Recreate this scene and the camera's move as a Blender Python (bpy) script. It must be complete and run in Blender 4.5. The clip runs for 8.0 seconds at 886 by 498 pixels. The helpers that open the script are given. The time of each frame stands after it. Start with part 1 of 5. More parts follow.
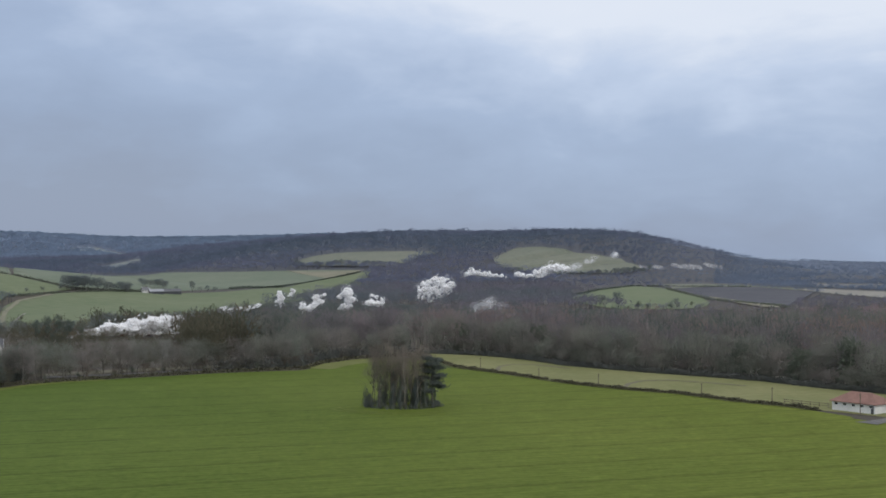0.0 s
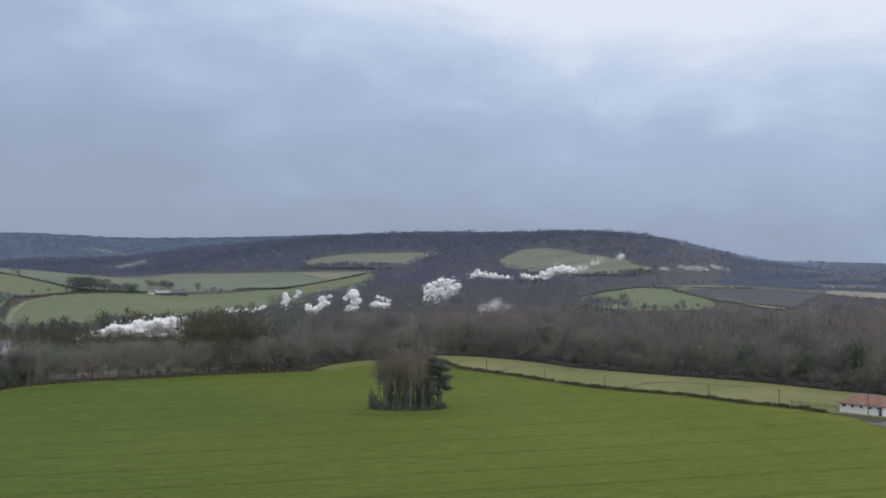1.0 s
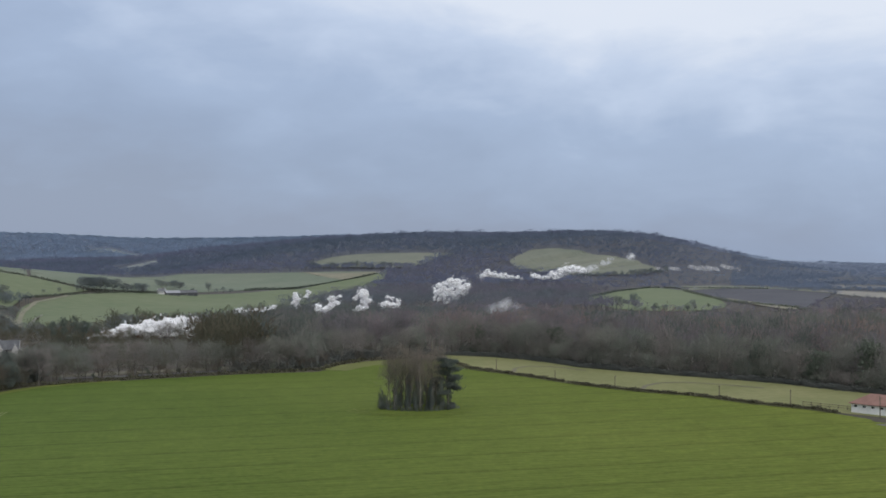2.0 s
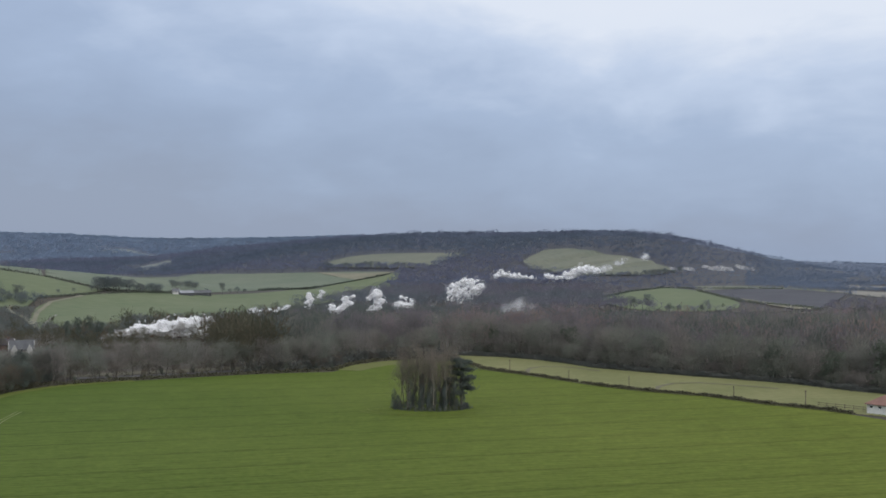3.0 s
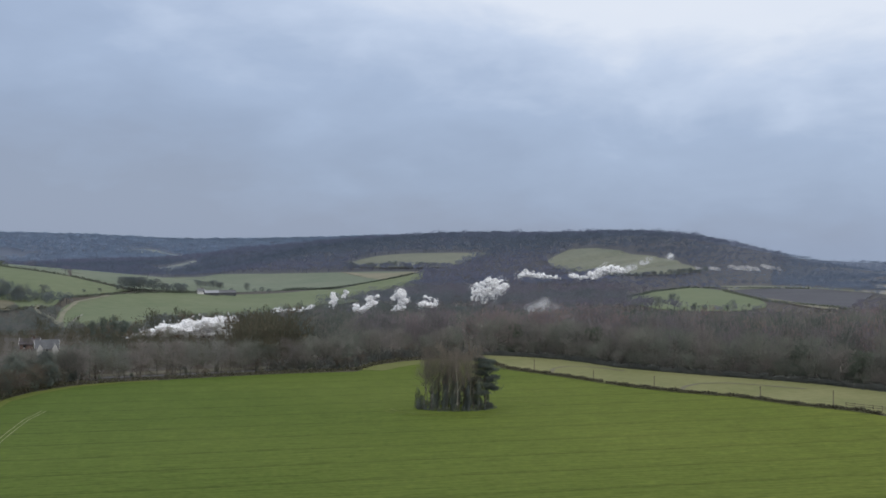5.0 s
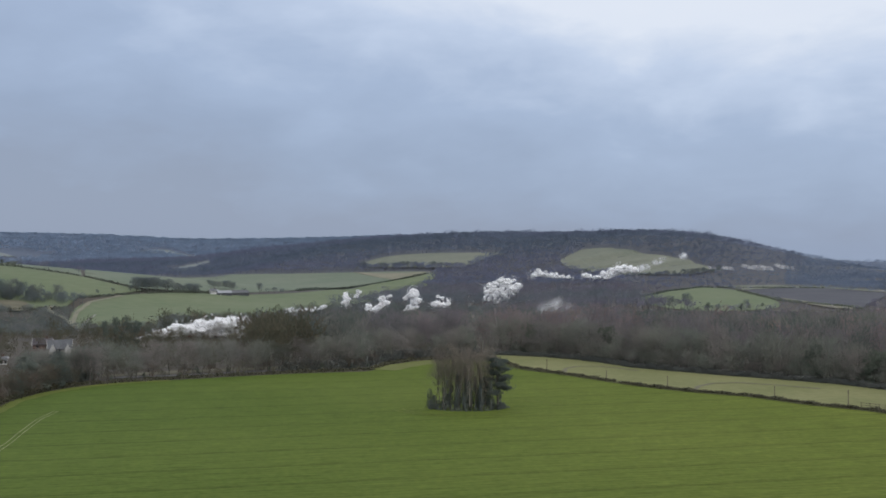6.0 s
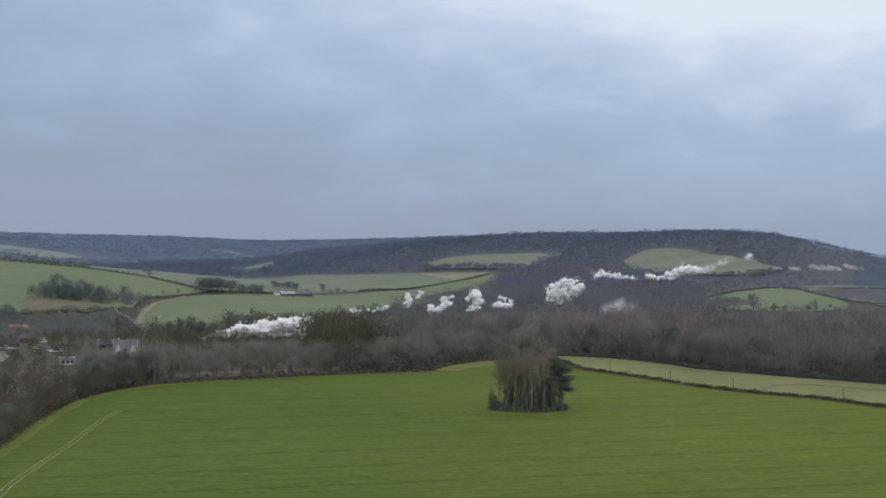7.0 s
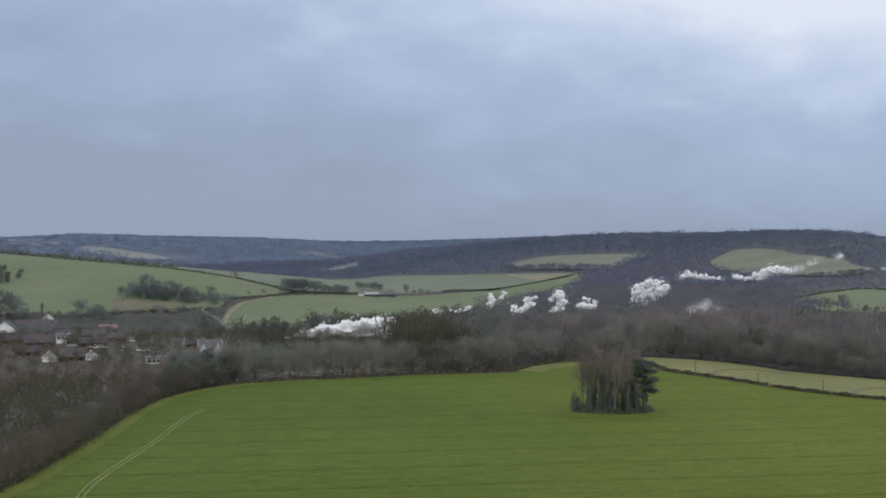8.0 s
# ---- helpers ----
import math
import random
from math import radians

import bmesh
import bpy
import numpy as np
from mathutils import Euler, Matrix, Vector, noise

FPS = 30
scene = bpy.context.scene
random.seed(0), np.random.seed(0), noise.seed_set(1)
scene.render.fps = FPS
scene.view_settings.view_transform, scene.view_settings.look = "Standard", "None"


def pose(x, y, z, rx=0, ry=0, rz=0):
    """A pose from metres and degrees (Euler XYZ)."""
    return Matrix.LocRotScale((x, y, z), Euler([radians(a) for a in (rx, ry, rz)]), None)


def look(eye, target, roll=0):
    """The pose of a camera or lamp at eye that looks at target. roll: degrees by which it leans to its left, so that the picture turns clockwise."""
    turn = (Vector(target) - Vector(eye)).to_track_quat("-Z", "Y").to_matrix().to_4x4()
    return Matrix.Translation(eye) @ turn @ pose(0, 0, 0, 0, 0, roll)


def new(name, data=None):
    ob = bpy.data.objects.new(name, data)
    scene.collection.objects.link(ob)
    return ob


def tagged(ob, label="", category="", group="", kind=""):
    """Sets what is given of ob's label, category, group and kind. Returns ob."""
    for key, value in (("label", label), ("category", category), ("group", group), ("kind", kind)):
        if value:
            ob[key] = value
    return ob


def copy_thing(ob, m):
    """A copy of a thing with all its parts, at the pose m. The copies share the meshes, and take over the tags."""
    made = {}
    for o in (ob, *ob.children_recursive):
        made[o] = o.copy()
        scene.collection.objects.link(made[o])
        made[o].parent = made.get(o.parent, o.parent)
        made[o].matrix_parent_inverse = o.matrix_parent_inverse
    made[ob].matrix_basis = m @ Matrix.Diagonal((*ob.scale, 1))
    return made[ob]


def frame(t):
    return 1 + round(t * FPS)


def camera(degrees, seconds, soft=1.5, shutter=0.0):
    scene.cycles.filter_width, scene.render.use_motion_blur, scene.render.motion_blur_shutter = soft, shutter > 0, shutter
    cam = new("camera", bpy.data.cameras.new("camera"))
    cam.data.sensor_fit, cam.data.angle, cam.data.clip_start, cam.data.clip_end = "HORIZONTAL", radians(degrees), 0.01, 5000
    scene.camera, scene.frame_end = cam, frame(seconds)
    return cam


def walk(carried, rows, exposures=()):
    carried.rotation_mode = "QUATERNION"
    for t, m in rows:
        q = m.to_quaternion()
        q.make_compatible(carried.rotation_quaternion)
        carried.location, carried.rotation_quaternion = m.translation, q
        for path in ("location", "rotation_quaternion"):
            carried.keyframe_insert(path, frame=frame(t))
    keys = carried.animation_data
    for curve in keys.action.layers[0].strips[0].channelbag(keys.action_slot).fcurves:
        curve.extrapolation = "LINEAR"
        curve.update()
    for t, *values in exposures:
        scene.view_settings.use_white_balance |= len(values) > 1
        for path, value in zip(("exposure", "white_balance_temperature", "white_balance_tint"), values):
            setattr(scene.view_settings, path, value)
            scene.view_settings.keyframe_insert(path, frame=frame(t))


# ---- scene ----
from mathutils.geometry import delaunay_2d_cdt

cam = camera(39.23, 8.0, soft=1.7)
EYE = 38.0
# seconds, yaw, pitch, roll, then east, north, up from the start: it drifts slowly forward over the field and turns to its left
TURNS = [
    (0.0, 0.0, 0.0, 0.0, 0.0, 0.0, 0.0), (0.5, 0.12, 0.037, 0.0, 0.03, 0.49, -0.05), (1.0, 0.279, 0.074, 0.0, 0.06, 0.90, -0.08),
    (2.5, 1.031, 0.077, 0.0, 0.11, 1.77, -0.16), (3.0, 1.361, 0.083, 0.0, 0.12, 2.01, -0.18), (3.5, 1.675, 0.083, 0.01, 0.14, 2.27, -0.21),
    (4.0, 1.903, 0.080, 0.02, 0.17, 2.55, -0.25), (4.5, 2.208, 0.081, 0.03, 0.20, 2.89, -0.29), (5.8, 2.92, 0.081, 0.11, 0.36, 4.18, -0.47),
    (6.0, 3.075, 0.082, 0.13, 0.39, 4.42, -0.50), (6.5, 4.089, 0.097, 0.19, 0.49, 5.17, -0.61), (7.0, 5.958, 0.136, 0.25, 0.61, 6.08, -0.74),
    (7.5, 8.066, 0.163, 0.29, 0.76, 7.15, -0.90), (8.0, 9.824, 0.20, 0.33, 0.93, 8.43, -1.08),
]
walk(cam, [(t, pose(x, y, EYE + z, 90 + pitch, roll, yaw)) for t, yaw, pitch, roll, x, y, z in TURNS])

# ---- sky and light: a winter day under broken grey cloud ----
world = bpy.data.worlds.new("overcast_sky")
scene.world = world
world.use_nodes = True
W = world.node_tree
W.nodes.clear()


def wn(kind, **kw):
    n = W.nodes.new(kind)
    for k, v in kw.items():
        n.inputs[k].default_value = v
    return n


def wlink(a, b):
    W.links.new(a, b)


w_out, w_bg = wn("ShaderNodeOutputWorld"), wn("ShaderNodeBackground")
w_bg.inputs["Strength"].default_value = 1.0
w_sky = W.nodes.new("ShaderNodeTexSky")
w_sky.sky_type, w_sky.sun_disc = "NISHITA", False
w_sky.sun_elevation, w_sky.sun_rotation = radians(43), radians(160)
w_dim = wn("ShaderNodeVectorMath")
w_dim.operation = "SCALE"
w_dim.inputs["Scale"].default_value = 0.09
wlink(w_sky.outputs[0], w_dim.inputs[0])
w_co = wn("ShaderNodeTexCoord")
w_map = wn("ShaderNodeMapping")
w_map.inputs["Scale"].default_value = (1.0, 1.0, 2.4)
w_map.inputs["Location"].default_value = (3.1, 0.4, 1.2)
wlink(w_co.outputs["Generated"], w_map.inputs[0])
w_big = wn("ShaderNodeTexNoise", Scale=4.2, Detail=5.0, Roughness=0.55, Distortion=0.35)
w_fine = wn("ShaderNodeTexNoise", Scale=11.0, Detail=6.0, Roughness=0.6, Distortion=0.5)
wlink(w_map.outputs[0], w_big.inputs["Vector"])
wlink(w_map.outputs[0], w_fine.inputs["Vector"])
w_sep = wn("ShaderNodeSeparateXYZ")
wlink(w_co.outputs["Generated"], w_sep.inputs[0])


def wmath(op, a, b):
    n = W.nodes.new("ShaderNodeMath")
    n.operation = op
    for i, v in enumerate((a, b)):
        if isinstance(v, float):
            n.inputs[i].default_value = v
        else:
            wlink(v, n.inputs[i])
    return n.outputs[0]


# the cloud deck: its shade goes by the height above the horizon, broken up by two sizes of billow
w_h = wmath("ADD", w_sep.outputs["Z"], wmath("MULTIPLY", wmath("SUBTRACT", w_big.outputs["Fac"], 0.5), 0.17))
w_h = wmath("ADD", w_h, wmath("MULTIPLY", wmath("SUBTRACT", w_fine.outputs["Fac"], 0.5), 0.055))
w_h = wmath("ADD", w_h, wmath("MULTIPLY", w_sep.outputs["X"], 0.15))
# paler heaps of cloud below the deck
w_heap = wn("ShaderNodeTexNoise", Scale=13.0, Detail=3.0, Roughness=0.45, Distortion=0.2)
w_puffs = wn("ShaderNodeTexNoise", Scale=26.0, Detail=5.0, Roughness=0.55, Distortion=0.4)
wlink(w_co.outputs["Generated"], w_puffs.inputs["Vector"])
w_lump = wn("ShaderNodeMapRange")
w_lump.interpolation_type = "SMOOTHSTEP"
w_lump.inputs["From Min"].default_value, w_lump.inputs["From Max"].default_value = 0.48, 0.74
w_lump.inputs["To Max"].default_value = 0.020
wlink(w_map.outputs[0], w_heap.inputs["Vector"])
wlink(w_heap.outputs["Fac"], w_lump.inputs["Value"])
w_h = wmath("ADD", w_h, w_lump.outputs[0])
# single heaps of cumulus that stand out from the deck: azimuth, elevation and half-width in degrees, gain
for az, el, half, gain in ((7.9, 6.1, 1.8, 0.045), (13.5, 6.7, 2.0, 0.030), (17.6, 3.0, 3.0, 0.060), (-18.8, 2.3, 4.0, 0.050), (-13.5, 7.5, 2.6, 0.030)):
    w_aim, w_edge = wn("ShaderNodeVectorMath"), wn("ShaderNodeMapRange")
    w_aim.operation = "DOT_PRODUCT"
    w_aim.inputs[1].default_value = (math.sin(radians(az)) * math.cos(radians(el)), math.cos(radians(az)) * math.cos(radians(el)), math.sin(radians(el)))
    w_edge.interpolation_type = "SMOOTHSTEP"
    w_edge.inputs["From Min"].default_value, w_edge.inputs["From Max"].default_value = math.cos(radians(half)), 1.0
    w_edge.inputs["To Max"].default_value = gain
    wlink(w_co.outputs["Generated"], w_aim.inputs[0])
    wlink(w_aim.outputs["Value"], w_edge.inputs["Value"])
    w_billow = wmath("MULTIPLY", w_edge.outputs[0], wmath("SUBTRACT", w_puffs.outputs["Fac"], 0.18))
    w_h = wmath("ADD", w_h, w_billow)
# the cloud is thinner in one part of the sky
w_dot = wn("ShaderNodeVectorMath")
w_dot.operation = "DOT_PRODUCT"
w_dot.inputs[1].default_value = (0.12, 0.95, 0.29)
wlink(w_co.outputs["Generated"], w_dot.inputs[0])
w_thin = wn("ShaderNodeMapRange")
w_thin.interpolation_type = "SMOOTHSTEP"
w_thin.inputs["From Min"].default_value, w_thin.inputs["From Max"].default_value = 0.945, 1.0
w_thin.inputs["To Max"].default_value = 0.032
wlink(w_dot.outputs["Value"], w_thin.inputs["Value"])
w_h = wmath("ADD", w_h, w_thin.outputs[0])
w_ramp = wn("ShaderNodeValToRGB")
wlink(wmath("MULTIPLY", wmath("SUBTRACT", w_h, 0.018), 2.0), w_ramp.inputs[0])
ramp = w_ramp.color_ramp
STOPS = [(0.0, (0.292, 0.352, 0.482)), (0.10, (0.322, 0.402, 0.560)), (0.22, (0.385, 0.48, 0.66)),
         (0.34, (0.55, 0.645, 0.82)), (0.44, (0.76, 0.82, 0.93)), (1.0, (0.88, 0.91, 0.97))]
for k, (at, c) in enumerate(STOPS):
    e = ramp.elements[k] if k < 2 else ramp.elements.new(at)
    e.position, e.color = at, (*c, 1)
w_mix = wn("ShaderNodeMix")
w_mix.data_type = "RGBA"
w_mix.inputs["Factor"].default_value = 0.93
wlink(w_dim.outputs[0], w_mix.inputs["A"])
wlink(w_ramp.outputs[0], w_mix.inputs["B"])
wlink(w_mix.outputs["Result"], w_bg.inputs["Color"])
wlink(w_bg.outputs[0], w_out.inputs[0])

sun = new("sun", bpy.data.lights.new("sun", "SUN"))
sun.data.energy, sun.data.angle, sun.data.color = 0.95, radians(25), (1.0, 0.97, 0.92)
sun.matrix_world = look((0, 0, 0), (-0.25, 0.75, -0.75))


# ---- materials ----
def material(name, dark, light, size, rough=0.9, fine=None, bump=0.0, spread=0.0, thin=0.0):
    """Two colours mixed by noise at two sizes (metres); spread varies the value from object to object, thin lets light through."""
    m = bpy.data.materials.new(name)
    m.use_nodes = True
    t = m.node_tree
    b = t.nodes["Principled BSDF"]
    b.inputs["Roughness"].default_value = rough
    b.inputs["Specular IOR Level"].default_value = 0.2
    geo = t.nodes.new("ShaderNodeNewGeometry")
    big, small = t.nodes.new("ShaderNodeTexNoise"), t.nodes.new("ShaderNodeTexNoise")
    big.inputs["Scale"].default_value, small.inputs["Scale"].default_value = 1 / size, 1 / (fine or size / 9)
    big.inputs["Detail"].default_value, small.inputs["Detail"].default_value = 3, 4
    for n in (big, small):
        t.links.new(geo.outputs["Position"], n.inputs["Vector"])
    add = t.nodes.new("ShaderNodeMath")
    add.operation = "ADD"
    t.links.new(big.outputs["Fac"], add.inputs[0])
    t.links.new(small.outputs["Fac"], add.inputs[1])
    r = t.nodes.new("ShaderNodeMapRange")
    r.inputs["From Min"].default_value, r.inputs["From Max"].default_value = 0.7, 1.3
    t.links.new(add.outputs[0], r.inputs["Value"])
    mix = t.nodes.new("ShaderNodeMix")
    mix.data_type = "RGBA"
    mix.inputs["A"].default_value, mix.inputs["B"].default_value = (*dark, 1), (*light, 1)
    t.links.new(r.outputs[0], mix.inputs["Factor"])
    col = mix.outputs["Result"]
    if spread:
        info, hsv = t.nodes.new("ShaderNodeObjectInfo"), t.nodes.new("ShaderNodeHueSaturation")
        v = t.nodes.new("ShaderNodeMapRange")
        v.inputs["To Min"].default_value, v.inputs["To Max"].default_value = 1 - spread, 1 + spread
        t.links.new(info.outputs["Random"], v.inputs["Value"])
        t.links.new(v.outputs[0], hsv.inputs["Value"])
        t.links.new(col, hsv.inputs["Color"])
        col = hsv.outputs[0]
    t.links.new(col, b.inputs["Base Color"])
    if thin:
        # fine twigs scatter the light evenly whichever way they point
        lit, both = t.nodes.new("ShaderNodeBsdfTranslucent"), t.nodes.new("ShaderNodeMixShader")
        for node, sign in ((b, 1), (lit, -1)):
            way = t.nodes.new("ShaderNodeCombineXYZ")
            for axis, v in zip("XYZ", (0.1, -0.4, 0.9)):
                way.inputs[axis].default_value = v * sign
            t.links.new(way.outputs[0], node.inputs["Normal"])
        both.inputs[0].default_value = thin
        t.links.new(col, lit.inputs[0])
        t.links.new(b.outputs[0], both.inputs[1])
        t.links.new(lit.outputs[0], both.inputs[2])
        t.links.new(both.outputs[0], t.nodes["Material Output"].inputs[0])
    if bump:
        bp = t.nodes.new("ShaderNodeBump")
        bp.inputs["Strength"].default_value, bp.inputs["Distance"].default_value = 0.6, bump
        t.links.new(small.outputs["Fac"], bp.inputs["Height"])
        t.links.new(bp.outputs[0], b.inputs["Normal"])
    return m


M_LITTER = material("woodland_floor", (0.056, 0.050, 0.041), (0.092, 0.081, 0.066), 14, fine=1.5, bump=0.2)
# haze painted into the floor of the far woods: slate blue grows with distance
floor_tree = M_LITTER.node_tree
floor_pos, floor_y, floor_haze, floor_mix = (floor_tree.nodes.new("ShaderNode" + k) for k in ("NewGeometry", "SeparateXYZ", "MapRange", "Mix"))
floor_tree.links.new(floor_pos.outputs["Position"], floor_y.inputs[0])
floor_tree.links.new(floor_y.outputs["Y"], floor_haze.inputs["Value"])
floor_haze.inputs["From Min"].default_value, floor_haze.inputs["From Max"].default_value = 1000, 3300
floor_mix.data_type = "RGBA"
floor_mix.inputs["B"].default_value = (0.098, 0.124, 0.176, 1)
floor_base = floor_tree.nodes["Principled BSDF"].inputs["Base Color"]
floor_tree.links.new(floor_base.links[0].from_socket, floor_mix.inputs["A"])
floor_tree.links.new(floor_haze.outputs[0], floor_mix.inputs["Factor"])
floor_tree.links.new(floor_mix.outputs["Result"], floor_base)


def crown_material(name, hues, thin=0.42, size=8.0, by_tree=True, vary=0.16):
    """Twigs or leaves whose hue goes from tree to tree: by the tint stored with each tree of a wood, or by chance for a tree of its own."""
    m = bpy.data.materials.new(name)
    m.use_nodes = True
    t = m.node_tree
    b = t.nodes["Principled BSDF"]
    b.inputs["Roughness"].default_value, b.inputs["Specular IOR Level"].default_value = 0.85, 0.15
    r = t.nodes.new("ShaderNodeValToRGB")
    for k, c in enumerate(hues):
        at = k / (len(hues) - 1)
        e = r.color_ramp.elements[k] if k < 2 else r.color_ramp.elements.new(at)
        e.position, e.color = at, (*c, 1)
    if by_tree:
        src = t.nodes.new("ShaderNodeAttribute")
        src.attribute_name = "tint"
        t.links.new(src.outputs["Fac"], r.inputs[0])
    else:
        src = t.nodes.new("ShaderNodeObjectInfo")
        t.links.new(src.outputs["Random"], r.inputs[0])
    geo = t.nodes.new("ShaderNodeNewGeometry")
    grain, lift, mul = t.nodes.new("ShaderNodeTexNoise"), t.nodes.new("ShaderNodeMapRange"), t.nodes.new("ShaderNodeVectorMath")
    grain.inputs["Scale"].default_value, grain.inputs["Detail"].default_value = 1 / size, 4
    t.links.new(geo.outputs["Position"], grain.inputs["Vector"])
    lift.inputs["From Min"].default_value, lift.inputs["From Max"].default_value = 0.3, 0.7
    lift.inputs["To Min"].default_value, lift.inputs["To Max"].default_value = 1 - vary, 1 + vary
    t.links.new(grain.outputs["Fac"], lift.inputs["Value"])
    mul.operation = "SCALE"
    t.links.new(r.outputs[0], mul.inputs[0])
    t.links.new(lift.outputs[0], mul.inputs["Scale"])
    t.links.new(mul.outputs[0], b.inputs["Base Color"])
    # a clump of fine twigs takes the light as the side of the crown that it grows on
    lit, both = t.nodes.new("ShaderNodeBsdfTranslucent"), t.nodes.new("ShaderNodeMixShader")
    out, world_way, back = t.nodes.new("ShaderNodeAttribute"), t.nodes.new("ShaderNodeVectorTransform"), t.nodes.new("ShaderNodeVectorMath")
    out.attribute_name = "outward"
    world_way.vector_type, world_way.convert_from, world_way.convert_to = "NORMAL", "OBJECT", "WORLD"
    back.operation = "SCALE"
    back.inputs["Scale"].default_value = -1.0
    t.links.new(out.outputs["Vector"], world_way.inputs[0])
    t.links.new(world_way.outputs[0], back.inputs[0])
    t.links.new(world_way.outputs[0], b.inputs["Normal"])
    t.links.new(back.outputs[0], lit.inputs["Normal"])
    both.inputs[0].default_value = thin
    t.links.new(mul.outputs[0], lit.inputs[0])
    t.links.new(b.outputs[0], both.inputs[1])
    t.links.new(lit.outputs[0], both.inputs[2])
    t.links.new(both.outputs[0], t.nodes["Material Output"].inputs[0])
    return m


M_BARK = material("grey_brown_bark", (0.105, 0.099, 0.088), (0.180, 0.166, 0.145), 1.5, fine=0.2, spread=0.25)
M_PALEBARK = material("pale_bark", (0.165, 0.150, 0.118), (0.285, 0.260, 0.212), 2, fine=0.3, spread=0.2)
M_TWIG = crown_material("bare_winter_twigs", [(0.290, 0.322, 0.268), (0.338, 0.344, 0.290), (0.330, 0.320, 0.292), (0.356, 0.320, 0.292)], by_tree=False, size=3, thin=0.5)
M_SIDETWIG = crown_material("brown_thicket_twigs", [(0.157, 0.159, 0.114), (0.207, 0.182, 0.136), (0.186, 0.154, 0.121), (0.225, 0.173, 0.136)], by_tree=False, size=3)
M_COPSE = crown_material("copse_twigs", [(0.350, 0.317, 0.247), (0.322, 0.278, 0.226), (0.278, 0.239, 0.205)], by_tree=False, size=3)
M_IVY = crown_material("ivy_and_evergreen_leaves", [(0.137, 0.166, 0.147), (0.178, 0.211, 0.164), (0.208, 0.231, 0.183)], by_tree=False, size=3)
M_DARKIVY = crown_material("dark_ivy_leaves", [(0.150, 0.179, 0.170), (0.195, 0.225, 0.197), (0.228, 0.251, 0.209)], by_tree=False, size=2, thin=0.35)
M_PINE = material("pine_needles", (0.080, 0.100, 0.092), (0.140, 0.164, 0.136), 3, rough=0.7, fine=0.6, thin=0.4)
# a wood's hues run from ivy green through olive and brown to purple and russet
M_VALLEY = crown_material("valley_winter_wood", [(0.158, 0.190, 0.174), (0.262, 0.280, 0.240), (0.316, 0.306, 0.268), (0.292, 0.274, 0.276), (0.296, 0.270, 0.300), (0.400, 0.304, 0.270)], vary=0.22, thin=0.45)
# the same hues with a bluish haze painted in, for trees deeper in the valley
M_MIDVALLEY = crown_material("hazed_valley_wood", [(0.168, 0.204, 0.212), (0.252, 0.268, 0.262), (0.288, 0.284, 0.286), (0.272, 0.258, 0.292), (0.276, 0.256, 0.308), (0.356, 0.284, 0.292)], vary=0.22, thin=0.45)
M_THICKET = crown_material("village_thicket", [(0.133, 0.140, 0.096), (0.184, 0.166, 0.114), (0.203, 0.166, 0.119), (0.192, 0.152, 0.122), (0.232, 0.163, 0.124)])
# aerial haze is painted into these wood colours, bluer the further off
M_FOOTWOOD = crown_material("hazed_foothill_wood", [(0.179, 0.216, 0.245), (0.226, 0.245, 0.276), (0.241, 0.243, 0.293), (0.245, 0.235, 0.303), (0.269, 0.241, 0.285)], size=14)
M_HILLWOOD = crown_material("hazed_hill_wood", [(0.160, 0.206, 0.275), (0.194, 0.238, 0.323), (0.208, 0.243, 0.347), (0.221, 0.245, 0.359), (0.238, 0.252, 0.351)], size=20)
M_FARWOOD = crown_material("hazed_far_wood", [(0.251, 0.335, 0.469), (0.281, 0.374, 0.524), (0.299, 0.389, 0.548), (0.318, 0.399, 0.548)], size=60)
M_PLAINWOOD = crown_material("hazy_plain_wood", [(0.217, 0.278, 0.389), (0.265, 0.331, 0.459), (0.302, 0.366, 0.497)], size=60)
# greyed and lightened leaf colour that stands for haze on distant trees
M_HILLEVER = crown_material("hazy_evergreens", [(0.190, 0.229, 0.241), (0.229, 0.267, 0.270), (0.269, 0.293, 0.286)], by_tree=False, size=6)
M_UNDER = material("grey_green_undergrowth", (0.118, 0.134, 0.128), (0.190, 0.200, 0.184), 6, fine=1, thin=0.5)
M_VERGE = material("rough_grass_verge", (0.070, 0.078, 0.030), (0.115, 0.118, 0.050), 5, fine=0.8)
M_HEDGE = material("hedge_twigs", (0.070, 0.070, 0.044), (0.112, 0.106, 0.070), 4, fine=0.7)
M_PASTURE = material("pale_winter_pasture", (0.142, 0.154, 0.060), (0.206, 0.204, 0.094), 26, fine=2.5)
M_GRASS = material("spring_grass", (0.108, 0.142, 0.076), (0.152, 0.176, 0.104), 95, fine=9)
# two grasses greyed by painted-in haze, for fields further off
M_DULLGRASS = material("hazed_dull_grass", (0.130, 0.148, 0.118), (0.182, 0.188, 0.148), 70, fine=8)
M_HAZEGRASS = material("hazed_green_grass", (0.118, 0.152, 0.108), (0.164, 0.184, 0.138), 95, fine=9)
M_TANGRASS = material("faded_tan_grass", (0.170, 0.168, 0.120), (0.235, 0.220, 0.165), 40, fine=6)
M_HEADLAND = material("thin_yellowish_headland", (0.112, 0.128, 0.036), (0.160, 0.170, 0.062), 9, fine=1.2)
M_MARGIN = material("yellowed_grass_margin", (0.086, 0.112, 0.018), (0.124, 0.146, 0.030), 7, fine=0.8)
M_PLOUGH = material("ploughed_soil", (0.058, 0.061, 0.074), (0.096, 0.098, 0.112), 60, fine=6)
M_STUBBLE = material("pale_stubble", (0.190, 0.185, 0.165), (0.280, 0.268, 0.238), 40, fine=6)
